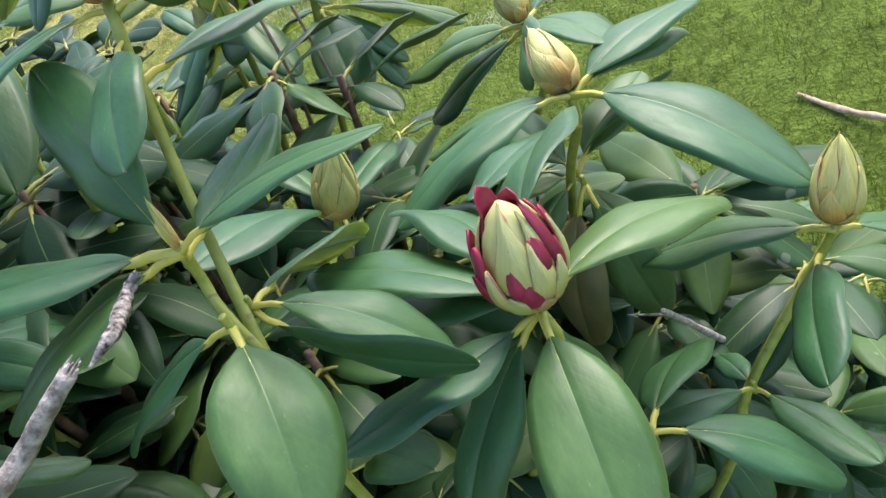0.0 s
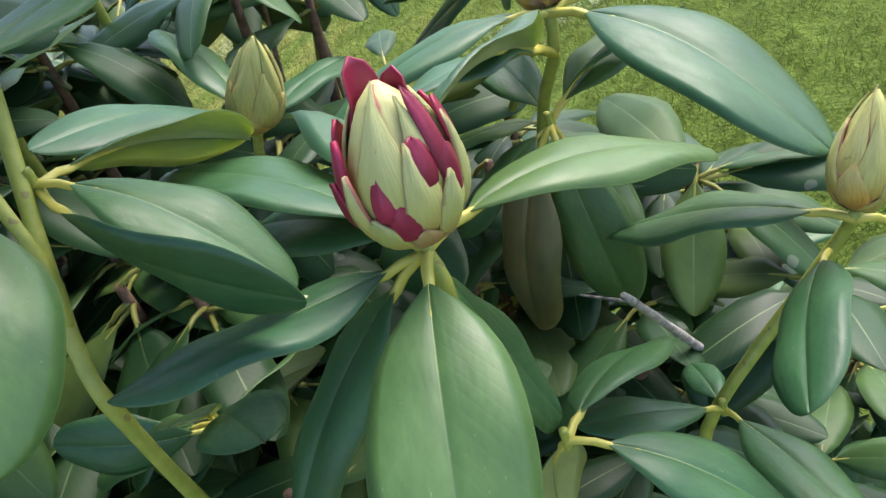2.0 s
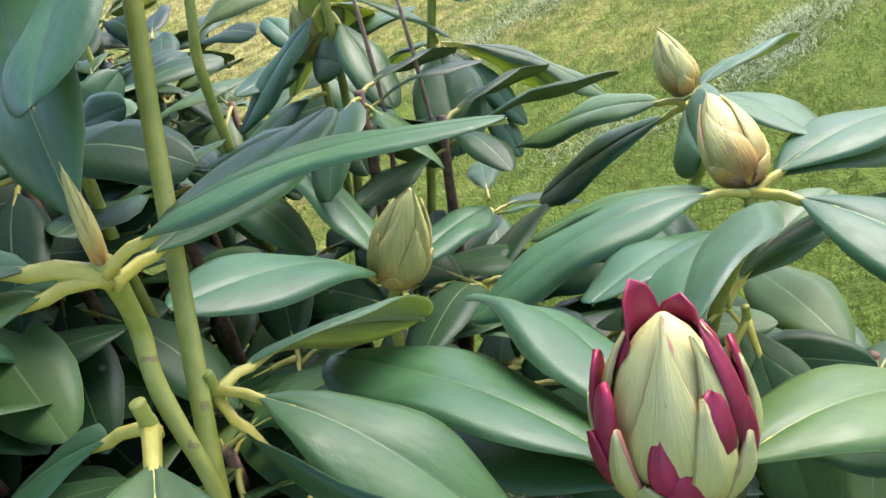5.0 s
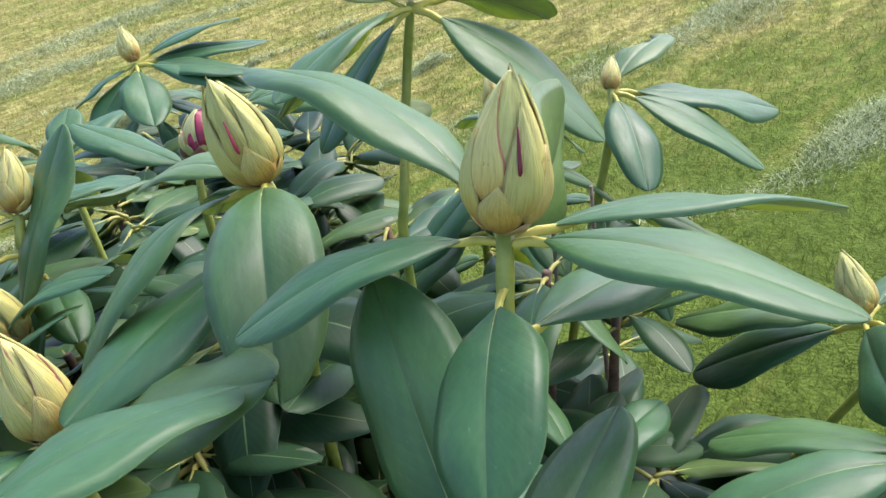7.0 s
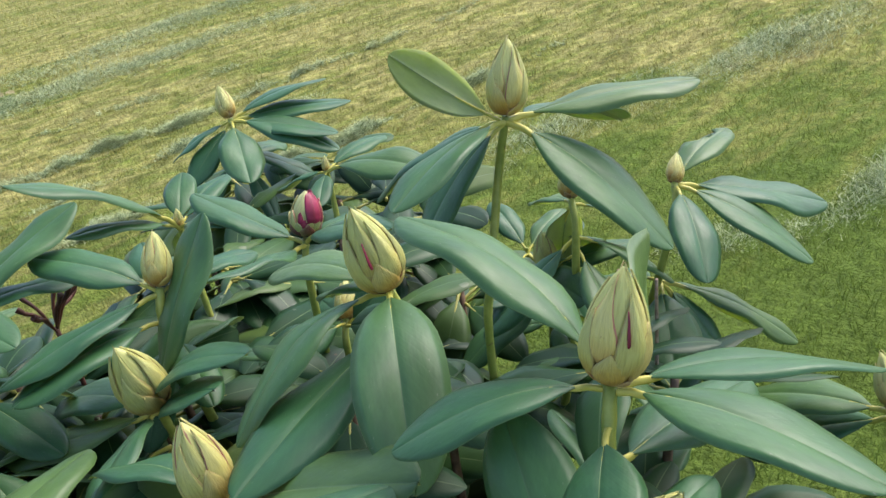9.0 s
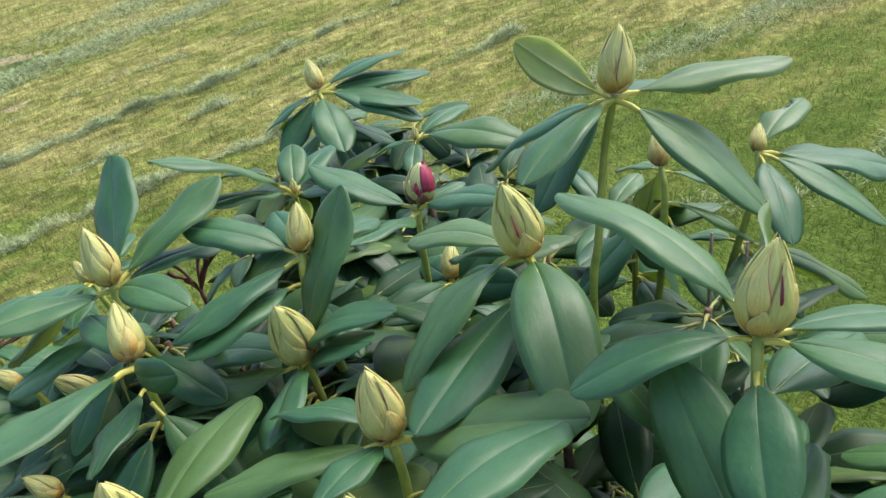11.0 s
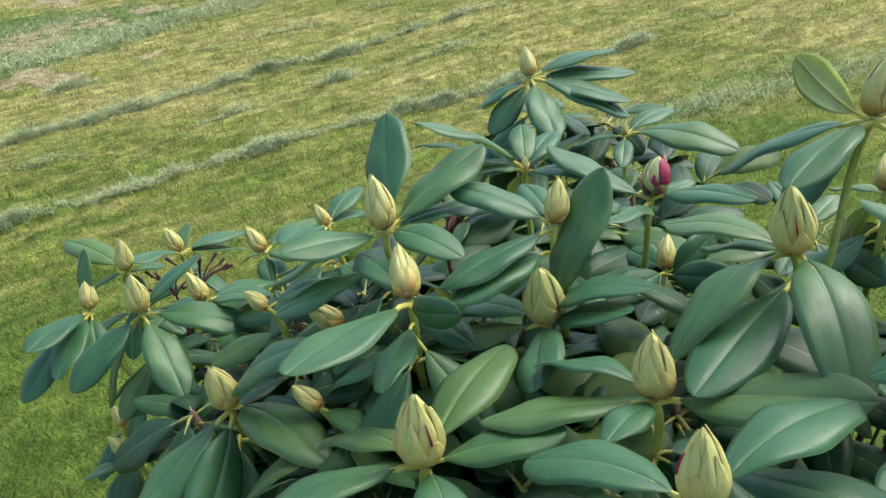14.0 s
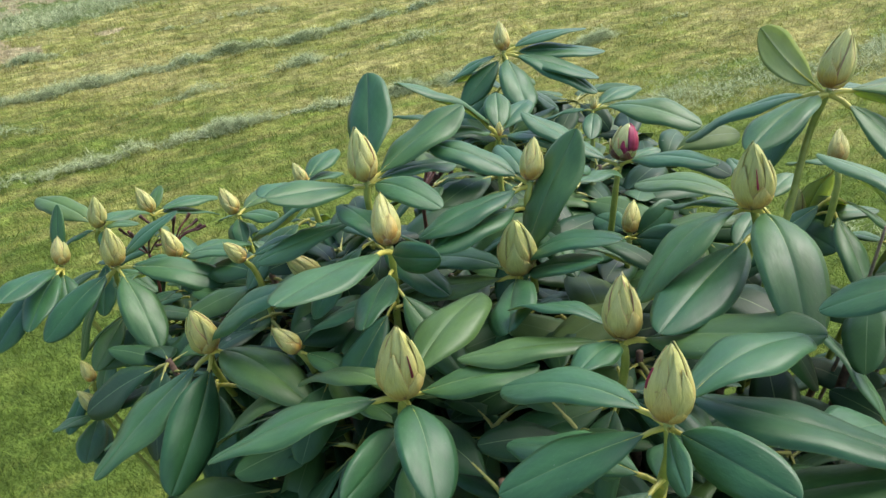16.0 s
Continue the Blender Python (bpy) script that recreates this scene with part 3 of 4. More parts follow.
def blades(name, xy, height, width, lean, mat, label, seed, z0=0.0):
    """Many single bent blades, each of two faces, standing at the places xy."""
    rng = np.random.default_rng(seed)
    n = len(xy)
    far = np.hypot(xy[:, 0], xy[:, 1])
    height, width = height * (0.8 + 0.06 * far), width * (0.7 + 0.14 * far)
    a = rng.uniform(0, 2 * np.pi, n)
    h = height * rng.uniform(0.5, 1.3, n)
    w = width * rng.uniform(0.6, 1.3, n)
    b = rng.uniform(0, 2 * np.pi, n)
    ln = lean * rng.uniform(0.2, 1.2, n)
    z = turf(xy[:, 0], xy[:, 1]) + z0 * rng.uniform(0, 1, n)
    h = h * (1 + 0.45 * hills(xy[:, 0], xy[:, 1], 0.12, 5, 65, 1.6))
    across = np.stack([np.cos(a) * w, np.sin(a) * w, 0 * a], 1)
    tip = np.stack([np.cos(b) * ln * h, np.sin(b) * ln * h, h], 1)
    foot = np.stack([xy[:, 0], xy[:, 1], z - 0.002], 1)
    mid = foot + tip * (0.45, 0.45, 0.6)
    verts = np.stack([foot - across, foot + across, mid + across * 0.8, mid - across * 0.8, foot + tip], 1).reshape(-1, 3)
    base = np.arange(n)[:, None] * 5
    loops = np.concatenate([base + [0, 1, 2, 3], base + [3, 2, 4]], 1).ravel()
    starts = (np.arange(n)[:, None] * 7 + [0, 4]).ravel()
    me = bpy.data.meshes.new(name)
    me.vertices.add(n * 5)
    me.vertices.foreach_set("co", verts.ravel())
    me.loops.add(len(loops))
    me.loops.foreach_set("vertex_index", loops)
    me.polygons.add(n * 2)
    me.polygons.foreach_set("loop_start", starts)
    me.materials.append(mat)
    me.update(calc_edges=True)
    return tagged(new(name, me), label, "grass", kind="stuff")


def lawn_places(n, near, far, a0, a1, seed, power=1.0):
    """Places on the lawn round the spot before the bush, thinning out with distance."""
    rng = np.random.default_rng(seed)
    r = near * (far / near) ** (rng.uniform(0, 1, n) ** power)
    a = np.radians(rng.uniform(a0, a1, n))
    return np.stack([-0.1 + r * np.cos(a), 0.05 + r * np.sin(a)], 1)


# ---- the rhododendron ----
bush = tagged(new('rhododendron_bush'), 'evergreen rhododendron bush with dark leathery leaves and swelling buds', 'bush')
bush.empty_display_size = 0.2
TIPS = []
HEART = Vector((-0.40, 0.68, 0.0))


def shoot(foot, kind, height, az, el, leaves, via=(), chewed=-1, browned=-1, turn=0.0, under=0, joins=False, slit=None, stout=0.0036):
    """A leafy shoot: its green stem running down into the bush, the whorl of leaves at its end and its bud."""
    foot = Vector(foot)
    rng = random.Random(int(foot.x * 1e5) + int(foot.y * 1e3))
    d = Vector((math.cos(radians(az)) * math.cos(radians(el)), math.sin(radians(az)) * math.cos(radians(el)), math.sin(radians(el))))
    if kind in ("none", "node"):
        d = Vector((0, 0, 1))
    low = HEART.lerp(foot, 0.62)
    low.z = foot.z - 0.42
    line = [foot + d * 0.001] + [Vector(v) for v in via]
    if not via:
        line += [foot - d * 0.02 - Vector((0, 0, 0.012)), foot.lerp(low, 0.3) + Vector((rng.uniform(-0.01, 0.01), rng.uniform(-0.01, 0.01), -0.02)), foot.lerp(low, 0.65)]
    if joins:
        low = line.pop()
    line.append(low)
    if kind == "node":
        line = [foot + Vector((0, 0, 0.0035)), foot, foot - Vector((0, 0, 0.006))]
    thick = 0.0027 if kind == "closed" else 0.0016 if kind == "node" else 0.0024
    verts, faces, index = tube(line, thick, 0.0018 if kind == "node" else stout if via else 0.0042, 8, 5, 0.05, None if joins or kind == "node" else 0.85 if via else 0.6)
    stem = part("shoot", mesh("shoot", verts, faces, (STEM, RED_BARK), index), bush, "yellow-green stem turning woody")
    if kind != "node":
        TIPS.append((foot.copy(), low.copy(), joins))
    way = spline(line, 6)
    for n, (a, e, length, width, roll, *more) in enumerate(leaves):
        drop, arch = more[:1], more[1] if len(more) > 1 else rng.uniform(0.04, 0.13)
        row = ARCHED[min(range(len(ARCH)), key=lambda k: abs(ARCH[k] - arch))]
        me = CHEWED if n == chewed else row[rng.randrange(3)]
        base = foot - Vector((0, 0, drop[0])) if drop else foot - d * rng.uniform(0.001, 0.007)
        if drop and drop[0] > 0.008:
            tip = base + Vector((math.cos(radians(a)) * math.cos(radians(e)), math.sin(radians(a)) * math.cos(radians(e)), math.sin(radians(e)))) * length
            base = min(way, key=lambda p: abs(p.z - base.z))
            reach = tip - base
            a, e, length = math.degrees(math.atan2(reach.y, reach.x)), math.degrees(math.asin(reach.z / reach.length)), reach.length
        leaf = part("leaf", me, stem, m=leaf_pose(base, a, e, length, width, roll))
        if n == browned:
            leaf["label"] = "browning old leaf with dark spots"
            for i in (0, 2):
                leaf.material_slots[i].link = "OBJECT"
                leaf.material_slots[i].material = BROWNED
    if kind in ("closed", "red"):
        flower_bud(bush, foot, height, az, el, kind == "red", rng.uniform(0, 360) if kind == "closed" else turn, slit)
    elif kind == "none":
        flower_bud(bush, foot, 0.016, 90, 80, False, 10.0)["label"] = "small green leaf bud"
    elif kind == "shootbud":
        slim = flower_bud(bush, foot, height * 1.05, 80, 84, False, 40.0)
        slim.matrix_basis = slim.matrix_basis @ Matrix.Diagonal((0.34, 0.34, 1.0, 1.0))
        slim["label"] = "slim pointed leaf bud with yellow-green scales"
    # the year-old leaves that hang below the whorl
    a0 = rng.uniform(0, 360)
    for k in range(under):
        length = rng.uniform(0.075, 0.11)
        part("leaf", LEAVES[rng.randrange(len(LEAVES))], stem, m=leaf_pose(foot - Vector((0, 0, rng.uniform(0.03, 0.06))), a0 + k * 360 / under + rng.uniform(-14, 14), rng.uniform(-48, -8), length, length * rng.uniform(0.33, 0.4), rng.uniform(-20, 20)))
    return stem



shoot((0.0132, 0.3613, 1.3671), 'red', 0.0594, 61, 83, [(40, -16, 0.118, 0.046, 6, 0.003, 0.11), (-82, -20, 0.11, 0.046, 2, 0.003, 0.07), (-143, -42, 0.11, 0.043, -5, 0.003, 0.09), (-148, 5, 0.101, 0.04, -10, 0.004, -0.02), (33, -77, 0.099, 0.04, -23, 0.003, -0.03), (152, 7, 0.123, 0.048, -25, 0.003, 0.08), (147, -8, 0.098, 0.038, 0, 0.003, 0.08), (122, -2, 0.13, 0.051, -34, 0.003, 0.1)])
shoot((-0.12, 0.538, 1.3283), 'closed', 0.058, -10, 64, [(67, -1, 0.082, 0.032, 0, 0.003, 0.08), (133, 24, 0.109, 0.042, -41, 0.003, 0.09), (-112, 32, 0.128, 0.05, 7, 0.003, 0.11)])
shoot((0.1496, 0.4454, 1.2811), 'closed', 0.0504, 41, 72, [(155, -12, 0.118, 0.046, -11, 0.003, 0.09), (-111, 7, 0.095, 0.037, -38, 0.019, 0.09), (24, -42, 0.1, 0.039, 0, 0.003, 0.08)], via=[(0.1408, 0.4518, 1.259), (0.0833, 0.4327, 1.1901), (0.0651, 0.4436, 1.1206), (-0.0068, 0.5141, 0.9092)])
shoot((0.0437, 0.5379, 1.3531), 'closed', 0.0503, 107, 35, [(-40, -19, 0.139, 0.055, 4, 0.002, 0.13), (-160, -8, 0.125, 0.049, -8, 0.002, 0.13), (152, -17, 0.124, 0.048, -16, 0.003, 0.09), (-123, 17, 0.11, 0.042, -7, 0.018, 0.07), (-101, 21, 0.155, 0.06, -30, 0.019, 0.07), (41, -3, 0.113, 0.044, 0, 0.003, 0.08), (48, -14, 0.112, 0.043, 0, 0.003, 0.08)], via=[(0.0407, 0.5356, 1.3326), (0.0225, 0.5504, 1.2848), (-0.0094, 0.5969, 1.1416), (-0.0641, 0.5716, 0.9578)])
shoot((0.0352, 0.5024, 1.3179), 'node', 0.012, 74, 32, [(-145, -70, 0.11, 0.043, 14, 0.003, 0.1), (-55, -71, 0.098, 0.036, -32, 0.003, 0.08)], browned=0)
shoot((0.0224, 0.6714, 1.3413), 'closed', 0.0407, 128, 61, [(155, -14, 0.126, 0.049, 7, 0.003, 0.07), (160, -30, 0.125, 0.049, 10, 0.004, 0.04), (56, -5, 0.113, 0.044, 21, 0.003, 0.09), (-63, 9, 0.113, 0.044, 12, 0.003, 0.09), (-88, 11, 0.113, 0.043, -60, 0.002, 0.04)])
shoot((-0.1289, 0.8029, 1.4488), 'closed', 0.0268, 87, 48, [(33, -20, 0.139, 0.054, -6, 0.003, 0.06), (-6, -31, 0.117, 0.046, -6, 0.003, 0.07), (-70, -23, 0.098, 0.038, 20, 0.003, 0.08), (69, 9, 0.093, 0.036, 0, 0.003, 0.08)], chewed=3)
shoot((-0.0989, 0.4195, 1.531), 'closed', 0.0489, 24, 79, [(-22, -1, 0.098, 0.037, 6, 0.003, 0.09), (28, -9, 0.107, 0.041, 15, 0.003, 0.07), (-159, -9, 0.085, 0.032, -3, 0.002, 0.12), (151, 22, 0.121, 0.046, -22, 0.002, 0.1), (-83, -15, 0.08, 0.035, -20, 0.011, 0.07), (93, -1, 0.125, 0.048, -86, 0.003, 0.03), (63, -15, 0.095, 0.037, 0, 0.026, 0.05)], via=[(-0.0989, 0.4027, 1.5036), (-0.0993, 0.3803, 1.4586), (-0.0863, 0.3256, 1.3839), (-0.0813, 0.3168, 1.3462), (-0.0871, 0.331, 1.2458), (-0.1121, 0.3618, 1.1053)], slit=30.0, stout=0.0026)
shoot((-0.2367, 0.5196, 1.5109), 'closed', 0.0559, -103, 75, [(-64, -12, 0.132, 0.045, 2, 0.002, 0.14), (-122, -21, 0.109, 0.044, -17, 0.002, 0.18), (-103, -5, 0.129, 0.05, -9, 0.025, 0.04), (160, -4, 0.101, 0.04, -3, 0.003, 0.11), (143, -21, 0.098, 0.038, 0, 0.003, 0.08)], slit=22.0)
shoot((-0.2129, 0.6753, 1.5502), 'closed', 0.0512, 31, 80, [(-137, 42, 0.093, 0.03, -99, 0.004, 0.12), (28, 1, 0.129, 0.05, 0, 0.003, 0.06), (-14, -36, 0.132, 0.052, -5, 0.003, 0.07), (67, -18, 0.135, 0.052, 0, 0.003, 0.08), (-111, -8, 0.112, 0.043, -14, 0.003, 0.07), (169, -28, 0.133, 0.052, 0, 0.003, 0.08), (-136, -41, 0.096, 0.037, 0, 0.003, 0.08)], via=[(-0.2228, 0.6724, 1.5123), (-0.2272, 0.6415, 1.4519), (-0.2351, 0.6388, 1.4059), (-0.25, 0.66, 1.25), (-0.28, 0.72, 1.0)])
shoot((-0.3799, 0.666, 1.4675), 'red', 0.04, 78, 70, [(-24, 17, 0.11, 0.043, 0, 0.003, 0.08), (56, 7, 0.047, 0.018, 0, 0.003, 0.08), (-93, 15, 0.117, 0.046, -9, 0.005, -0.01), (170, 18, 0.113, 0.044, -8, 0.004, 0.01)], turn=20.0, slit=52.0)
shoot((-0.6239, 0.9412, 1.478), 'closed', 0.0394, 144, 72, [(-52, -16, 0.125, 0.046, 18, 0.003, 0.06), (4, -10, 0.127, 0.05, -6, 0.003, 0.04), (50, 8, 0.12, 0.047, 0, 0.003, 0.08), (39, -4, 0.136, 0.053, -10, 0.003, 0.06), (-137, -20, 0.078, 0.03, 0, 0.003, 0.08), (-111, -34, 0.088, 0.034, 17, 0.003, 0.05), (1, -17, 0.131, 0.051, 0, 0.003, 0.08)], under=5)
shoot((-0.515, 0.6913, 1.4678), 'none', 0.014, 114, 17, [(117, 25, 0.067, 0.029, -10, 0.003, 0.08), (-114, 36, 0.145, 0.057, 0, 0.003, 0.08), (-110, 20, 0.097, 0.038, 0, 0.003, 0.08), (91, 11, 0.081, 0.032, 0, 0.003, 0.08), (-18, 10, 0.088, 0.034, 0, 0.003, 0.08), (127, -47, 0.072, 0.028, 0, 0.003, 0.08)])
shoot((-0.4812, 0.8806, 1.4382), 'none', 0.011, 108, 12, [(-6, 1, 0.13, 0.051, -9, 0.003, 0.1), (73, 4, 0.092, 0.036, 0, 0.003, 0.08), (170, -20, 0.078, 0.031, 0, 0.003, 0.08), (-73, -12, 0.06, 0.023, 0, 0.003, 0.08)])
shoot((-0.5363, 0.4824, 1.4984), 'closed', 0.0469, 166, 81, [(119, 33, 0.121, 0.046, 33, 0.003, 0.01), (68, 22, 0.114, 0.044, 1, 0.003, 0.04), (-12, 1, 0.081, 0.033, -15, 0.003, 0.1), (-116, 11, 0.091, 0.036, 10, 0.004, 0.04), (64, -3, 0.09, 0.035, 4, 0.003, 0.09), (-173, -29, 0.137, 0.054, 0, 0.003, 0.08)], under=5)
shoot((-0.4856, 0.4315, 1.4728), 'closed', 0.0436, 134, 57, [(-22, 17, 0.065, 0.026, -86, 0.004, 0.11), (-90, 12, 0.141, 0.055, -14, 0.003, 0.03), (-72, 4, 0.087, 0.033, -16, 0.024, 0.05), (151, 8, 0.081, 0.032, 0, 0.003, 0.08)], under=5, via=[(-0.487, 0.436, 1.445), (-0.494, 0.447, 1.38), (-0.492, 0.475, 1.28), (-0.47, 0.53, 1.1)])
shoot((-0.4113, 0.5064, 1.4288), 'closed', 0.0607, -76, 71, [(-70, 8, 0.11, 0.042, -32, 0.003, 0.03), (-155, -7, 0.107, 0.042, -5, 0.004, 0.02), (169, -9, 0.113, 0.044, 0, 0.003, 0.08), (-22, 28, 0.097, 0.038, -13, 0.003, 0.06), (73, 55, 0.128, 0.049, 15, 0.003, 0.03), (-4, 31, 0.101, 0.041, -6, 0.003, 0.17)], under=5)
shoot((-0.4202, 0.5506, 1.4885), 'closed', 0.038, 93, 72, [(-173, 19, 0.095, 0.037, 8, 0.003, 0.07), (-119, -7, 0.11, 0.043, -7, 0.003, 0.04), (-112, -3, 0.108, 0.042, 0, 0.018, 0.08), (73, -6, 0.08, 0.031, 0, 0.003, 0.08), (136, 9, 0.073, 0.029, 0, 0.003, 0.08)], under=5)
shoot((-0.294, 0.4128, 1.4515), 'closed', 0.0506, -142, 86, [(173, -2, 0.09, 0.036, -17, 0.002, 0.15), (-154, -5, 0.112, 0.043, -12, 0.003, 0.06), (-96, 15, 0.07, 0.027, 0, 0.003, 0.08), (-9, 22, 0.134, 0.052, -6, 0.003, 0.05)], under=5)
shoot((-0.4178, 0.3289, 1.4251), 'closed', 0.0616, -58, 82, [(-132, -4, 0.132, 0.051, -13, 0.003, 0.07), (167, -17, 0.113, 0.044, -14, 0.003, 0.13), (-48, -4, 0.097, 0.04, 15, 0.003, 0.1), (92, 5, 0.129, 0.05, 9, 0.003, 0.09), (28, 14, 0.094, 0.036, 0, 0.003, 0.05), (-85, 2, 0.088, 0.032, 51, 0.02, 0.09)], under=5, slit=62.0)
shoot((-0.2315, 0.2865, 1.4959), 'closed', 0.0474, 178, 88, [(64, 3, 0.114, 0.045, 15, 0.003, 0.1), (167, -12, 0.108, 0.042, -6, 0.003, 0.11), (-147, -21, 0.093, 0.036, 3, 0.003, 0.05), (-28, 7, 0.077, 0.029, -49, 0.003, 0.08), (-67, 8, 0.059, 0.016, -66, 0.002, 0.06)], under=5, slit=-55.0)
shoot((-0.6502, 0.3839, 1.3622), 'closed', 0.0507, -87, 75, [(-102, -22, 0.136, 0.053, -8, 0.003, 0.06), (-71, -29, 0.125, 0.048, 52, 0.003, 0.09), (-13, 3, 0.13, 0.052, 3, 0.002, 0.12), (6, 42, 0.123, 0.048, -13, 0.003, 0.11)], under=5)
shoot((-1.0359, 0.5309, 1.2885), 'closed', 0.0422, 124, 69, [(-75, 9, 0.112, 0.044, 0, 0.003, 0.08), (-86, -21, 0.131, 0.051, 0, 0.003, 0.08), (-64, -12, 0.109, 0.042, 0, 0.003, 0.08), (121, 65, 0.077, 0.02, 0, 0.001, 0.08), (-39, -28, 0.09, 0.035, 0, 0.003, 0.08)])
shoot((-0.8856, 0.4925, 1.3407), 'closed', 0.0491, -36, 86, [(-26, -26, 0.116, 0.045, 14, 0.003, 0.08), (29, -11, 0.12, 0.047, -6, 0.003, 0.08), (-105, -26, 0.105, 0.041, 13, 0.003, 0.07), (-133, -59, 0.12, 0.047, 0, 0.003, 0.08), (61, 31, 0.089, 0.035, 0, 0.002, 0.08)], under=5)
shoot((-1.0222, 0.5861, 1.3182), 'closed', 0.0444, 4, 84, [(177, 12, 0.115, 0.045, 0, 0.003, 0.08), (3, 15, 0.07, 0.027, 0, 0.003, 0.08), (-154, -22, 0.06, 0.023, 0, 0.003, 0.08), (-27, -11, 0.06, 0.023, 0, 0.003, 0.08)], under=5)
shoot((-1.0396, 0.6878, 1.289), 'closed', 0.0418, -159, 69, [(81, -7, 0.109, 0.042, 0, 0.003, 0.08), (78, -21, 0.11, 0.043, 0, 0.003, 0.08), (117, 29, 0.052, 0.02, 0, 0.003, 0.08), (-73, 23, 0.114, 0.045, 0, 0.003, 0.08)], under=5)
shoot((-0.8946, 0.6974, 1.3092), 'closed', 0.0411, -162, 65, [(91, 0, 0.11, 0.043, 0, 0.003, 0.08), (165, -26, 0.06, 0.023, 0, 0.003, 0.08), (-44, -12, 0.06, 0.023, 0, 0.003, 0.08), (-9, 12, 0.08, 0.031, 0, 0.003, 0.08)], under=5)
shoot((-0.8683, 0.5662, 1.3162), 'closed', 0.0406, -173, 65, [(85, -13, 0.111, 0.043, 0, 0.003, 0.08), (-2, 18, 0.11, 0.043, 0, 0.003, 0.08), (-172, -11, 0.07, 0.027, 0, 0.003, 0.08), (-30, -5, 0.08, 0.031, 0, 0.003, 0.08)], under=5)
shoot((-0.6958, 0.5974, 1.4252), 'closed', 0.0272, -174, 65, [(99, 8, 0.08, 0.031, 0, 0.003, 0.08), (91, -10, 0.07, 0.027, 0, 0.003, 0.08), (-80, 17, 0.09, 0.035, 0, 0.003, 0.08), (-60, 1, 0.08, 0.031, 0, 0.003, 0.08)], under=5)
shoot((-0.9647, 0.476, 1.1285), 'closed', 0.0382, -146, 59, [(55, 70, 0.085, 0.036, -20, 0.003, 0.06), (83, 5, 0.1, 0.034, 0, 0.003, 0.06), (-83, 20, 0.075, 0.028, 0, 0.003, 0.06), (-51, 3, 0.1, 0.034, 0, 0.003, 0.06), (-43, -2, 0.095, 0.03, 10, 0.003, 0.06)])
shoot((-0.2036, 0.7737, 1.4474), 'closed', 0.0362, 104, 55, [(46, -36, 0.083, 0.032, 0, 0.003, 0.08), (130, -19, 0.081, 0.031, 0, 0.003, 0.08), (125, -57, 0.083, 0.033, 0, 0.003, 0.08)], under=5)
shoot((-0.238, 0.796, 1.375), 'closed', 0.039, -76, 79, [(24, 10, 0.084, 0.03, -14), (-53, 8, 0.082, 0.034, -58), (-116, 5, 0.076, 0.031, 24), (70, 20, 0.06, 0.028, 4)], under=5)
shoot((-0.371, 0.679, 1.391), 'closed', 0.035, 101, 51, [(-20, 16, 0.081, 0.033, -56), (-106, 9, 0.089, 0.032, 45), (52, 28, 0.056, 0.029, -74), (135, -11, 0.077, 0.029, 42)], under=5)
shoot((-0.0912, 0.3419, 1.4644), 'shootbud', 0.0232, 38, 72, [(-1, 12, 0.093, 0.035, 7, 0.002, 0.08), (180, 5, 0.141, 0.053, -12, 0.003, 0.04), (82, -3, 0.101, 0.029, -12, 0.005, 0.0), (125, 37, 0.103, 0.039, 44, 0.002, 0.04), (-169, -19, 0.11, 0.043, 0, 0.003, 0.08)], via=[(-0.0964, 0.3483, 1.4447), (-0.0936, 0.3413, 1.4304), (-0.0842, 0.3317, 1.4019), (-0.0862, 0.3262, 1.385)], joins=True, stout=0.0019)
shoot((-0.0809, 0.3208, 1.441), 'node', 0.005, 113, -5, [(-71, -25, 0.079, 0.044, 28, 0.003, 0.13), (177, -30, 0.09, 0.035, 0, 0.003, 0.08)])
shoot((-0.091, 0.3549, 1.4209), 'node', 0.003, 37, 43, [(-10, -33, 0.084, 0.034, 8, 0.002, 0.13), (-23, -18, 0.097, 0.037, -108, 0.004, 0.07), (76, -26, 0.099, 0.039, 22, 0.003, 0.08)])
shoot((0.0358, 0.3552, 1.2778), 'node', 0.035, -66, 53, [(71, -26, 0.106, 0.041, 22, 0.003, 0.09), (-8, -36, 0.095, 0.038, 7, 0.002, 0.11), (134, -68, 0.083, 0.032, 0, 0.003, 0.08)])
shoot((0.0874, 0.4292, 1.1977), 'node', 0.056, -51, 59, [(-59, 8, 0.085, 0.032, 18, 0.003, 0.05), (-149, 32, 0.08, 0.031, -10, 0.003, 0.05), (106, -19, 0.05, 0.019, 0, 0.003, 0.08)])
shoot((0.1403, 0.7318, 1.0187), 'closed', 0.0314, 56, 65, [(-134, 39, 0.111, 0.043, 13, 0.003, 0.04), (130, -38, 0.07, 0.027, 0, 0.003, 0.08), (36, -9, 0.082, 0.032, 0, 0.003, 0.08), (-62, 21, 0.069, 0.027, 0, 0.003, 0.08), (-102, 13, 0.069, 0.027, 0, 0.003, 0.08), (104, -11, 0.06, 0.023, 0, 0.003, 0.08)], under=3)
shoot((0.0641, 0.6264, 1.1075), 'node', 0.003, 80, 75, [(-79, -2, 0.062, 0.021, -37, 0.003, 0.08), (47, -57, 0.121, 0.047, 0, 0.003, 0.08), (-111, 18, 0.069, 0.027, 0, 0.003, 0.08)])
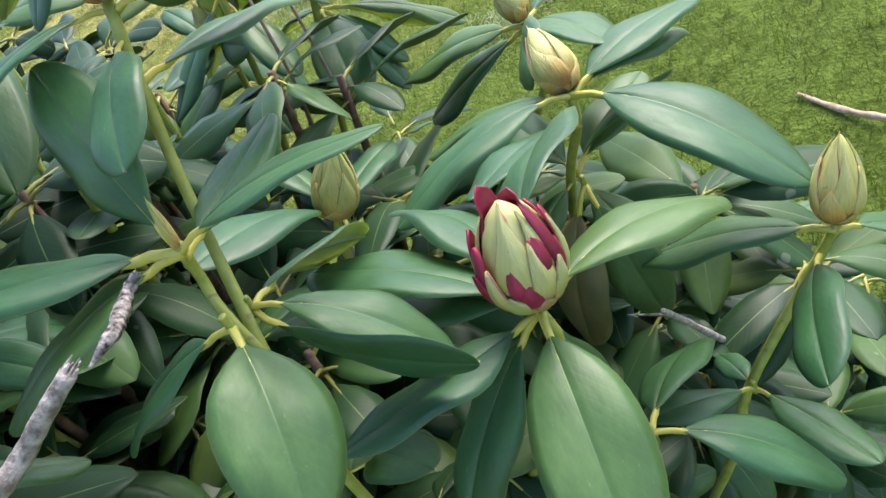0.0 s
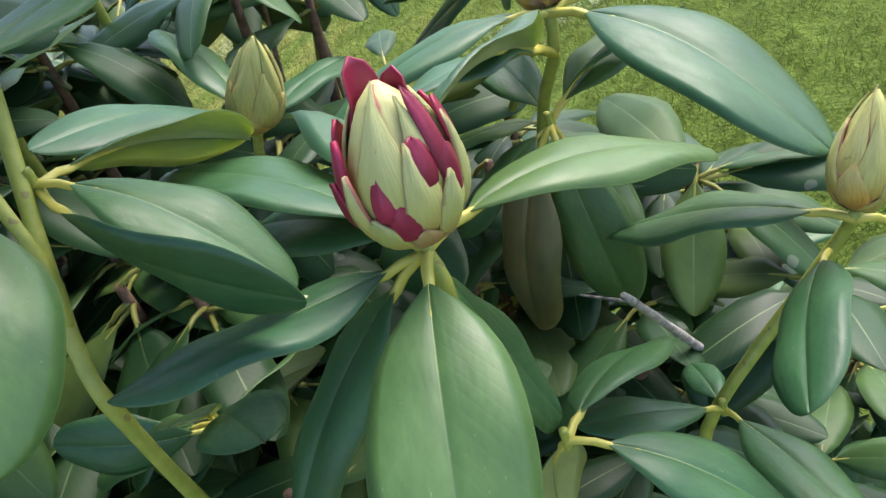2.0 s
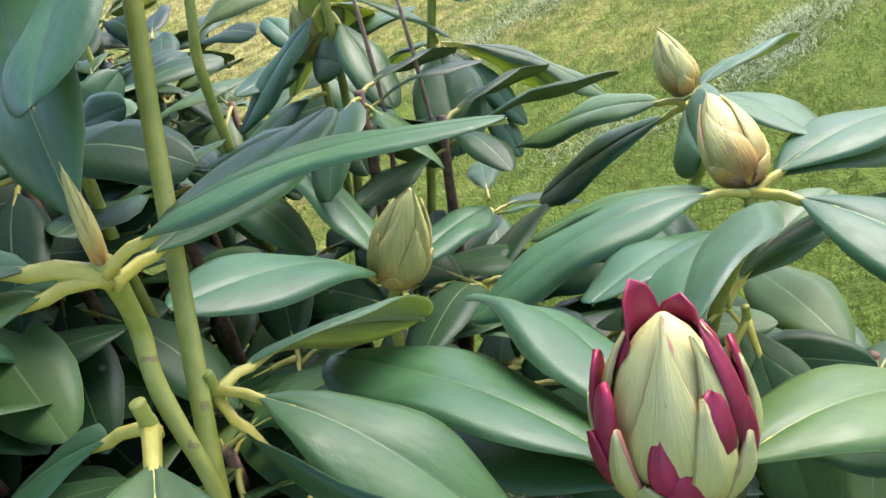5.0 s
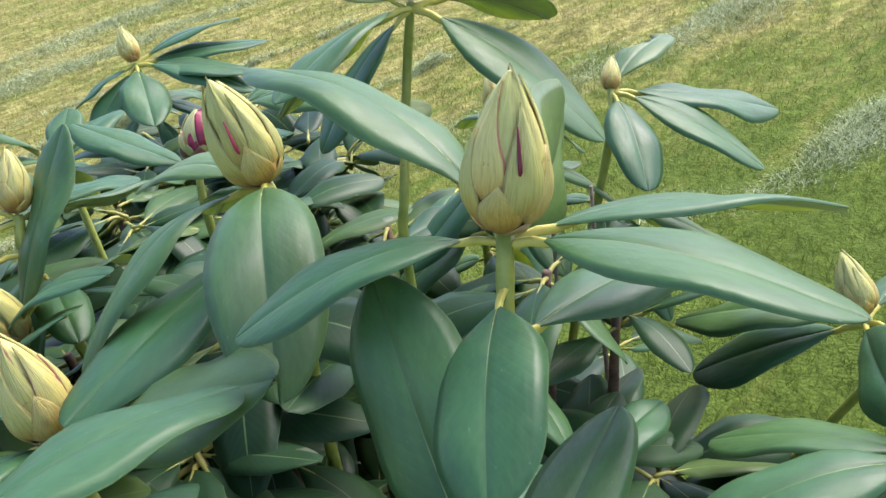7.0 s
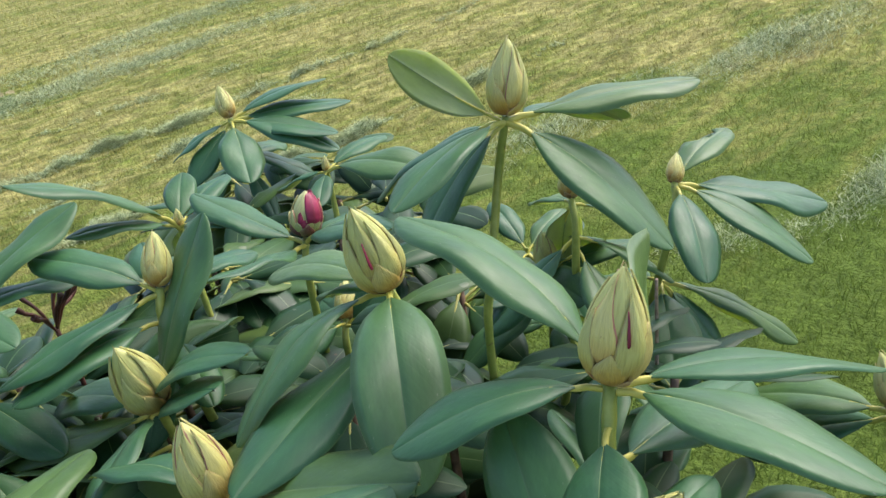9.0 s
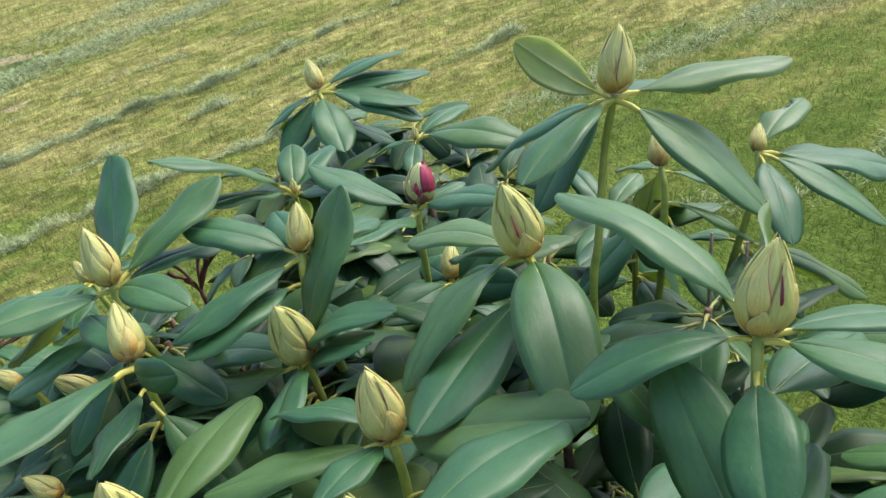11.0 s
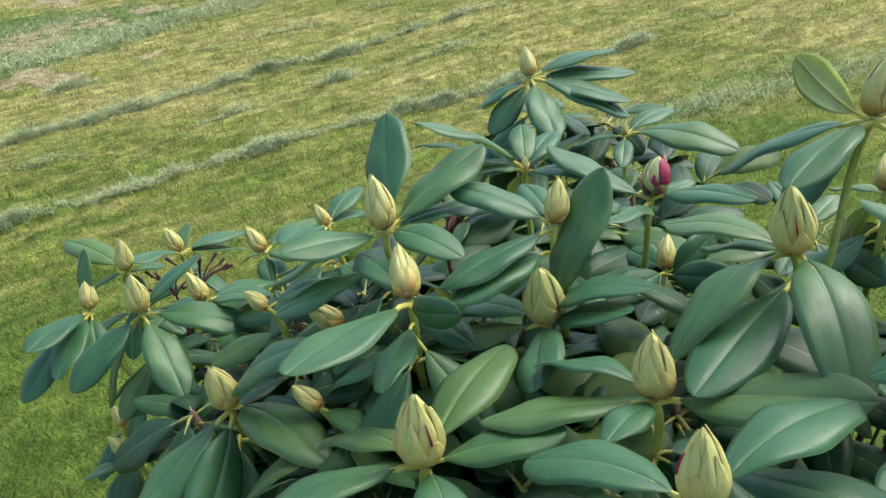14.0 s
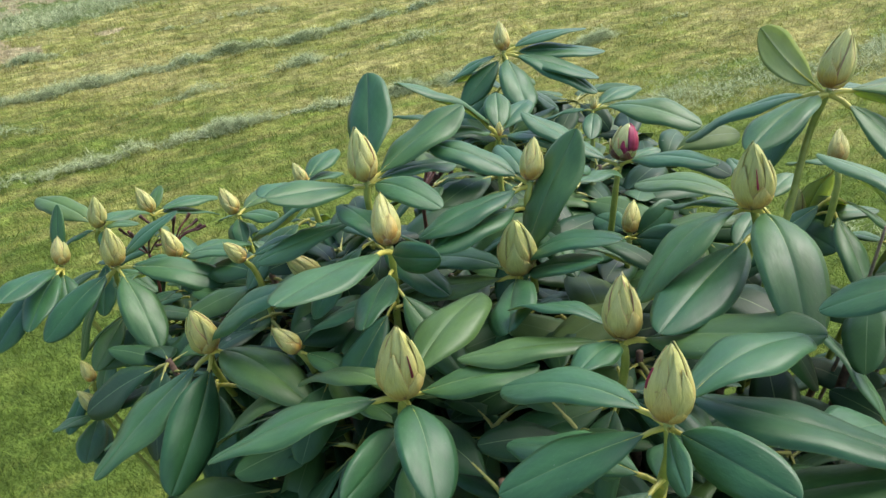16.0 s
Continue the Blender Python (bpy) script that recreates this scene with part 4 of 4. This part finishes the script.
shoot((-0.1123, 0.3813, 1.2819), 'node', 0.003, 80, 75, [(90, -32, 0.103, 0.041, 44, 0.003, 0.05), (-30, 26, 0.07, 0.027, 0, 0.003, 0.08), (-66, 45, 0.063, 0.024, 0, 0.003, 0.08), (-170, 11, 0.072, 0.028, 73, 0.004, 0.1), (-41, 29, 0.088, 0.034, 0, 0.003, 0.08), (178, -19, 0.085, 0.033, 0, 0.003, 0.08)])
shoot((0.0281, 0.5512, 1.2906), 'node', 0.012, 90, 80, [(20, 22, 0.085, 0.04, 30, 0.002, 0.12), (55, 4, 0.1, 0.04, 0, 0.003, 0.08), (-172, 2, 0.06, 0.024, -10, 0.003, 0.08), (-140, -22, 0.075, 0.028, 0, 0.004, 0.08), (120, 12, 0.085, 0.033, 0, 0.003, 0.08), (-60, -35, 0.08, 0.031, 0, 0.005, 0.08)])
shoot((-0.145, 0.8, 1.364), 'node', 0.012, 90, 80, [(-76, -21, 0.115, 0.05, 0, 0.003, 0.08), (43, -39, 0.122, 0.046, 10, 0.003, 0.08), (-20, -48, 0.085, 0.03, 0, 0.003, 0.08), (-36, -54, 0.1, 0.03, 20, 0.003, 0.08), (140, -18, 0.09, 0.034, 0, 0.003, 0.08), (16, -33, 0.13, 0.034, 0, 0.003, 0.08)])
shoot((-0.2797, 0.8715, 1.3525), 'node', 0.012, 90, 80, [(-16, -52, 0.112, 0.052, -10, 0.003, 0.08), (-97, -9, 0.08, 0.03, 0, 0.003, 0.08), (74, 11, 0.075, 0.03, 0, 0.003, 0.08), (132, 22, 0.08, 0.03, 0, 0.003, 0.08)])


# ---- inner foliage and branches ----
# ribs, undersides and stalks of the inner leaves, darkened for shade as well
SHADED_RIB = plain_material("shaded_leaf_midrib", (0.05, 0.10, 0.03), (0.10, 0.16, 0.05), 0.5, 40, 0.1)
SHADED_UNDER = plain_material("shaded_leaf_under_side", (0.10, 0.145, 0.04), (0.16, 0.21, 0.065), 0.65, 40, 0.15)
SHADED_STALK = plain_material("shaded_leaf_stalk", (0.22, 0.23, 0.04), (0.38, 0.35, 0.08), 0.5, 14, 0.15)


def inner_foliage(count, seed):
    """Older whorls below the outer ones, shade put into their colours, joined into one piece."""
    rng = random.Random(seed)
    verts, faces, index, uvs = [], [], [], []
    stock = []
    for me in INNER_LEAVES:
        co = [v.co.copy() for v in me.vertices]
        fs = [tuple(p.vertices) for p in me.polygons]
        mi = [p.material_index for p in me.polygons]
        uv = [(0.0, 0.0)] * len(co)
        for lp in me.loops:
            uv[lp.vertex_index] = tuple(me.uv_layers[0].data[lp.index].uv)
        stock.append((co, fs, mi, uv))
    feet = []
    tries = 0
    while len(feet) < count and tries < 20000:
        tries += 1
        x, y = rng.uniform(-1.15, 0.3), rng.uniform(0.3, 1.05)
        near = sorted((math.hypot(f.x - x, f.y - y), f.z) for f, _, _ in TIPS)[:5]
        if near[0][0] > 0.11 or x < -0.92:
            continue
        ws = [1 / (0.02 + q) ** 2 for q, _ in near]
        top = min(sum(w * z for w, (_, z) in zip(ws, near)) / sum(ws), min(z for q, z in near if q < 0.12) + 0.03)
        z = top - 0.055 - rng.random() ** 1.3 * 0.45
        if x < -0.55 and z < 1.32 + 0.25 * (x + 0.55) or x < -0.55 and y < 0.40:
            continue
        if (x > -0.14 and y < 0.53 or x > -0.27 and y < 0.44) and (z > 1.25 or y < 0.36 or x > -0.02) or x > -0.06 and rng.random() < 0.3 or x > -0.35 and y > 0.55 and rng.random() < (0.3 if x > -0.06 else 0.9):
            continue
        if x > -0.06 and y > 0.45 and z > 1.235 or -0.28 < x < -0.12 and 0.43 < y < 0.57 and z > 1.3:
            continue
        if -0.80 < x < -0.46 and y > 0.56 and rng.random() < 0.85:
            continue
        if y > 0.70 and z < 1.36 and rng.random() < 0.85 or z < 1.22 and rng.random() < 0.5:
            continue
        p = Vector((x, y, z))
        if any((p - q).length < 0.042 for q in feet):
            continue
        feet.append(p)
    skirt = [Vector((-0.38 + 0.42 * math.sqrt(rng.random()) * math.cos(a), 0.68 + 0.26 * math.sqrt(rng.random()) * math.sin(a), rng.uniform(0.15, 0.85))) for a in [rng.uniform(0, 6.283) for _ in range(100)]]
    for p in feet + skirt:
        a0 = rng.uniform(0, 360)
        for k in range(rng.randint(5, 8)):
            az = a0 + k * 137.5 / 2.2 + rng.uniform(-15, 15)
            el = rng.uniform(-45, 18)
            length = rng.uniform(0.07, 0.115)
            m = leaf_pose(p - Vector((0, 0, rng.uniform(0, 0.022))), az, el, length, length * rng.uniform(0.33, 0.42), rng.uniform(-25, 25))
            co, fs, mi, uv = stock[rng.randrange(len(stock))]
            o = len(verts)
            verts += [m @ c for c in co]
            faces += [tuple(o + i for i in f) for f in fs]
            index += mi
            uvs += uv
    part("inner_foliage", mesh("inner_foliage", verts, faces, (SHADED_LEAF, SHADED_RIB, SHADED_UNDER, SHADED_STALK), index, uvs), bush, "older leaves deep inside the bush, shade darkened into their colour", kind="stuff")
    return feet


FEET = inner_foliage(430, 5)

# buds half hidden among the inner leaves
shoot((-0.9955, 0.4992, 1.1499), 'closed', 0.0318, 179, 64, [(20, -10, 0.07, 0.026, 0, 0.003, 0.08), (-80, -30, 0.07, 0.026, 0, 0.003, 0.08)])
shoot((-0.6019, 0.4874, 1.3887), 'closed', 0.0423, -139, 47, [(60, -5, 0.09, 0.034, 0, 0.003, 0.08), (-20, -20, 0.085, 0.032, 0, 0.003, 0.08), (150, -35, 0.08, 0.03, 0, 0.003, 0.08)])
shoot((-0.5557, 0.3891, 1.3863), 'closed', 0.0314, -145, 52, [(80, 10, 0.08, 0.03, 0, 0.003, 0.08), (-10, 0, 0.075, 0.028, 0, 0.003, 0.08)])
shoot((-0.6925, 0.4874, 1.3913), 'closed', 0.03, -131, 53, [(70, 0, 0.08, 0.03, 0, 0.003, 0.08)])


def branch(points, r0, r1, mat, label, name="branch", knots=0.12, steps=6):
    v, f, _ = tube(points, r0, r1, 9, steps, knots)
    return part(name, mesh(name, v, f, (mat,)), bush, label)


rng = random.Random(9)
DEEP = [low for foot, low, joined in TIPS if foot.y > 0.48 and foot.x < -0.1 and not joined]
for i in range(11):
    a = i * 2.399
    lowx, lowy = HEART.x + 0.10 * math.cos(a), HEART.y + 0.07 * math.sin(a)
    tip = DEEP[(i * 3) % len(DEEP)]
    mid = Vector(((lowx + tip.x) / 2 + rng.uniform(-0.06, 0.06), (lowy + tip.y) / 2 + rng.uniform(-0.05, 0.05), tip.z * 0.5))
    branch([(lowx, lowy, -0.02), mid, tip - Vector((0, 0, 0.06)), tip + Vector((0, 0, 0.05))], 0.016, 0.007, BARK, "gnarled grey-brown woody branch")
for foot, low, joined in TIPS:
    if joined:
        continue
    # side twigs that carry the ends of the shoots back to the heart
    end = HEART.lerp(low, 0.5)
    end.z = low.z - 0.28
    branch([low + Vector((0, 0, 0.01)), low.lerp(end, 0.5) + Vector((0.01, 0.012, 0.02)), end], 0.0042, 0.008, BARK, "brown woody twig", "twig", 0.1, 4)
for p in FEET:
    if rng.random() < 0.35:
        end = HEART.lerp(p, 0.7)
        end.z = p.z - 0.3
        branch([p, p.lerp(end, 0.4) + Vector((0.01, -0.01, -0.03)), end], 0.0028, 0.006, RED_BARK, "thin red-brown twig", "twig", 0.08, 4)

# ---- grass ----
GRASS = grass_material("grass_blade", (0.78, 0.80, 0.7), (1.5, 1.44, 1.32))
# the lowest two stops are dark blades that paint the shade under the ridges
CUT = blade_material("cut_grass", [(0.0, (0.045, 0.055, 0.022)), (0.14, (0.09, 0.13, 0.048)), (0.4, (0.34, 0.41, 0.21)), (1.0, (0.60, 0.64, 0.40))])
places = np.concatenate([lawn_places(330000, 0.7, 34.0, 25, 195, 3, 0.66), lawn_places(130000, 0.7, 20.0, 195, 385, 4, 0.8), lawn_places(12000, 0.08, 0.7, 0, 360, 8, 0.5)])
blades("grass", places, 0.030, 0.0017, 1.1, GRASS, "short lawn grass, green and straw-yellow in streaks", 6)


def windrow(points, width, count, seed):
    """A low ridge of grey-green cuttings left by the mower."""
    line = np.array([tuple(p) for p in spline([(x, y, 0) for x, y in points], 30)])[:, :2]
    rng = np.random.default_rng(seed)
    # heaps of uneven size and spacing, wandering about the line
    heaps = max(12, count // 130)
    at = np.sort(rng.uniform(0, len(line) - 1.001, heaps))
    i = at.astype(int)
    step = line[i + 1] - line[i]
    way = step / np.linalg.norm(step, axis=1)[:, None]
    side = np.stack([-way[:, 1], way[:, 0]], 1)
    wander = width * (0.9 * np.sin(at * 0.83 + seed) + 0.7 * np.sin(at * 2.1 + 2 * seed)) + rng.normal(0, 0.5 * width, heaps)
    mid = line[i] + step * (at - i)[:, None] + side * wander[:, None]
    size = rng.gamma(2.0, 0.5, heaps) * (0.2 + 0.8 * np.clip(np.sin(at * 0.37 + seed) + 0.5 * np.sin(at * 1.31 + 3 * seed) + 0.4, 0, 1.2))
    share = size ** 2 / np.sum(size ** 2)
    pick = rng.choice(heaps, count, p=0.84 * share + 0.16 / heaps)
    r = rng.normal(0, 1, (count, 2))
    wide = np.clip(size, 0.45, 1.8) * width * 0.55
    p = mid[pick] + way[pick] * (r[:, :1] * 2.6 * wide[pick][:, None]) + side[pick] * (r[:, 1:] * wide[pick][:, None])
    lift = 0.055 * np.minimum(size[pick], 1.3) * np.exp(-0.5 * (r ** 2).sum(1))
    return blades("grass_cuttings", p, 0.022, 0.0008, 2.6, CUT, "windrow of grey-green grass cuttings on the lawn", seed, lift)


windrow([(-6.9, 0.6), (-6.2, 2.5), (-5.72, 3.4), (-5.62, 3.66), (-5.44, 4.04), (-5.19, 4.58), (-4.97, 5.18), (-4.70, 5.70), (-4.45, 6.45), (-4.1, 7.2), (-3.3, 9.5)], 0.034, 38000, 11)
windrow([(-5.2, 1.0), (-4.37, 2.6), (-4.12, 3.05), (-3.9, 3.43), (-3.72, 3.85), (-3.5, 4.15), (-3.2, 4.6), (-2.9, 5.1), (-1.9, 7.3)], 0.028, 32000, 12)
windrow([(-5.6, 2.1), (-5.2, 2.9), (-4.7, 3.75), (-4.5, 4.25), (-4.2, 5.0), (-3.6, 6.2)], 0.04, 4500, 13)
windrow([(-8.6, 3.4), (-7.95, 4.7), (-7.66, 5.28), (-7.5, 5.9), (-7.4, 6.6), (-7.06, 7.4), (-6.7, 8.9), (-6.07, 10.1)], 0.17, 34000, 14)
windrow([(-6.5, 4.3), (-6.1, 5.4), (-6.0, 5.7), (-5.8, 6.15), (-5.6, 6.65), (-5.2, 7.6)], 0.04, 3500, 18)
windrow([(-2.2, 3.9), (-1.71, 4.69), (-1.35, 5.3), (-0.8, 5.9), (-0.3, 6.55), (0.1, 7.2), (0.6, 8.2)], 0.13, 16000, 15)
windrow([(-9.5, 5.2), (-8.6, 7.2), (-8.2, 8.5), (-8.0, 9.8), (-7.8, 12.0)], 0.22, 16000, 16)
windrow([(-0.6, 3.4), (-0.37, 3.6), (-0.06, 3.77), (0.28, 4.1), (0.55, 4.5), (0.8, 4.8)], 0.07, 7000, 17)

# a brown scar where a leaf has dropped off the tall green stem
SCAR = plain_material("leaf_scar", (0.06, 0.025, 0.012), (0.16, 0.08, 0.04), 0.8, 300, 0.5)
way_out, up_stem = Vector((0.605, -0.542, 0.583)).normalized(), Vector((0.05, 0.09, 0.99))
up_stem = (up_stem - way_out * up_stem.dot(way_out)).normalized()
scar_v = [Vector((-0.08, 0.3156, 1.3475)) + way_out * 0.0009]
for k in range(12):
    a = k * math.pi / 6
    scar_v.append(scar_v[0] - way_out * 0.0012 + up_stem.cross(way_out) * 0.0015 * math.cos(a) + up_stem * 0.0008 * math.sin(a))
part("leaf_scar", mesh("leaf_scar", scar_v, [(0, 1 + k, 1 + (k + 1) % 12) for k in range(12)] + [tuple(range(12, 0, -1))], (SCAR,)), bush, "dark brown leaf scar")

# ---- dead twigs ----
def dead_twig(points, r0, r1, label, mat=GREY_WOOD, knots=0.12):
    return branch(points, r0, r1, mat, label, "dead_twig", knots, 7)


dead_twig([(0.0540, 0.4562, 1.2466), (0.0570, 0.4584, 1.2408), (0.0837, 0.5014, 1.1542), (0.1018, 0.5308, 1.0877)], 0.0015, 0.0028, "dead grey branch")
dead_twig([(0.0570, 0.4584, 1.2408), (0.0480, 0.4588, 1.2440), (0.0340, 0.4596, 1.2490)], 0.0010, 0.0005, "dead grey side twig")
snag = dead_twig([(-0.0946, 0.2662, 1.4833), (-0.1066, 0.2586, 1.4764), (-0.1190, 0.2524, 1.4686), (-0.1347, 0.2328, 1.4646)], 0.0028, 0.0037, "broken pale grey dead twig with splintered end", GREY_WOOD, 0.05)
along = Vector((0.0120, 0.0076, 0.0069)).normalized()
side, over = along.orthogonal().normalized(), along.cross(along.orthogonal().normalized())
for k, (a, reach, r) in enumerate(((0.2, 0.0052, 0.0011), (1.3, 0.0034, 0.0013), (2.5, 0.0060, 0.0009), (3.6, 0.0026, 0.0012), (4.5, 0.0044, 0.0010), (5.5, 0.0030, 0.0012))):
    root = Vector((-0.0946, 0.2662, 1.4833)) + (side * math.cos(a) + over * math.sin(a)) * 0.0017
    sv, sf, _ = tube([root + along * reach, root + along * reach * 0.4, root - along * 0.003], 0.0002, r, 5, 3, 0.1)
    part("splinter", mesh("splinter", sv, sf, (GREY_WOOD,)), snag)


def bark_flake(points, width, curl, label, seed):
    """A curled strip of dead bark with ragged edges, thick enough to cast its own shade."""
    rng2 = random.Random(seed)
    line = spline(points, 7)
    cols, verts, faces = 6, [], []
    for i, p in enumerate(line):
        way = (line[min(i + 1, len(line) - 1)] - line[max(i - 1, 0)]).normalized()
        out = Vector((0.3, -0.8, 0.5)) - way * way.dot(Vector((0.3, -0.8, 0.5)))
        out.normalize()
        left = way.cross(out)
        half = width * math.sin(math.pi * (0.12 + 0.8 * i / (len(line) - 1))) * rng2.uniform(0.85, 1.08)
        for layer in (1.0, 0.78):
            for k in range(cols):
                a = (-1 + 2 * k / (cols - 1)) * curl
                r = half * layer * rng2.uniform(0.92, 1.08)
                verts.append(p + left * r * math.sin(a) + out * r * (math.cos(a) - 0.6))
    for i in range(len(line) - 1):
        b, n = i * 2 * cols, 2 * cols
        for k in range(cols - 1):
            faces.append((b + k, b + k + 1, b + n + k + 1, b + n + k))
            faces.append((b + cols + k, b + n + cols + k, b + n + cols + k + 1, b + cols + k + 1))
        for k in (0, cols - 1):
            faces.append((b + k, b + n + k, b + n + cols + k, b + cols + k) if k == 0 else (b + k, b + cols + k, b + n + cols + k, b + n + k))
    for b in (0, (len(line) - 1) * 2 * cols):
        for k in range(cols - 1):
            faces.append((b + k, b + cols + k, b + cols + k + 1, b + k + 1))
    return part("dead_bark", mesh("dead_bark", verts, faces, (FLAKY,)), bush, label)


bark_flake([(-0.0888, 0.3117, 1.4793), (-0.0945, 0.3105, 1.4754), (-0.0935, 0.2960, 1.4762), (-0.0895, 0.2818, 1.4796), (-0.0967, 0.2757, 1.4755)], 0.0030, 1.9, "curled flaking grey strip of dead bark", 4)
PALE_WOOD = plain_material("pale_dry_wood", (0.28, 0.18, 0.11), (0.52, 0.38, 0.26), 0.8, 60, 0.5)
stick_v, stick_f, _ = tube([(0.505, 2.345, 0.032), (0.575, 2.22, 0.03), (0.66, 2.12, 0.026), (0.80, 2.0, 0.022)], 0.006, 0.011, 8, 5, 0.2)
tagged(new("stick", mesh("stick", stick_v, stick_f, (PALE_WOOD,))), "dry pale brown stick lying on the lawn", "stick")

# ---- old red-brown stalks and spent seed heads ----
PINK_BARK = plain_material("pinkish_grey_bark", (0.19, 0.115, 0.075), (0.40, 0.29, 0.21), 0.7, 160, 0.4)
for pts in ([(-0.1535, 0.6913, 1.4314), (-0.1623, 0.7025, 1.3461), (-0.1777, 0.6999, 1.2511), (-0.2280, 0.7702, 0.9754)],
            [(-0.1278, 0.6892, 1.4255), (-0.1360, 0.7106, 1.3457), (-0.1450, 0.7113, 1.2148), (-0.2159, 0.7715, 0.9748)]):
    branch(pts, 0.0012, 0.0022, PINK_BARK, "thin pinkish-grey bare stalk", "stalk", 0.1, 5)
HUSK = plain_material("dark_red_husk", (0.035, 0.008, 0.006), (0.12, 0.035, 0.02), 0.6, 60, 0.4)


def seed_head(x, y, z, count, spread, seed):
    """A spent truss: short dark stalks that each end in a dry capsule."""
    rng2 = random.Random(seed)
    stalk = branch([(x, y, z - 0.12), (x, y + 0.004, z - 0.05), (x, y, z)], 0.0022, 0.0016, HUSK, "dark red stalk of a spent seed head", "seed_head", 0.1, 4)
    for k in range(count):
        a, e = rng2.uniform(0, 6.28), rng2.uniform(0.2, 1.2)
        way = Vector((math.cos(a) * math.cos(e), math.sin(a) * math.cos(e), math.sin(e))) * spread * rng2.uniform(0.7, 1.1)
        top = Vector((x, y, z)) + way
        v, f, _ = tube([(x, y, z - 0.004), Vector((x, y, z)) + way * 0.5 + Vector((0, 0, 0.003)), top, top + way * 0.12, top + way * 0.3], 0.0008, 0.0022, 6, 4, 0.15)
        part("capsule", mesh("capsule", v, f, (HUSK,)), stalk)


seed_head(-0.525, 0.55, 1.455, 9, 0.03, 3)
seed_head(-0.94, 0.625, 1.295, 8, 0.04, 4)
seed_head(-0.96, 0.60, 1.29, 6, 0.035, 5)
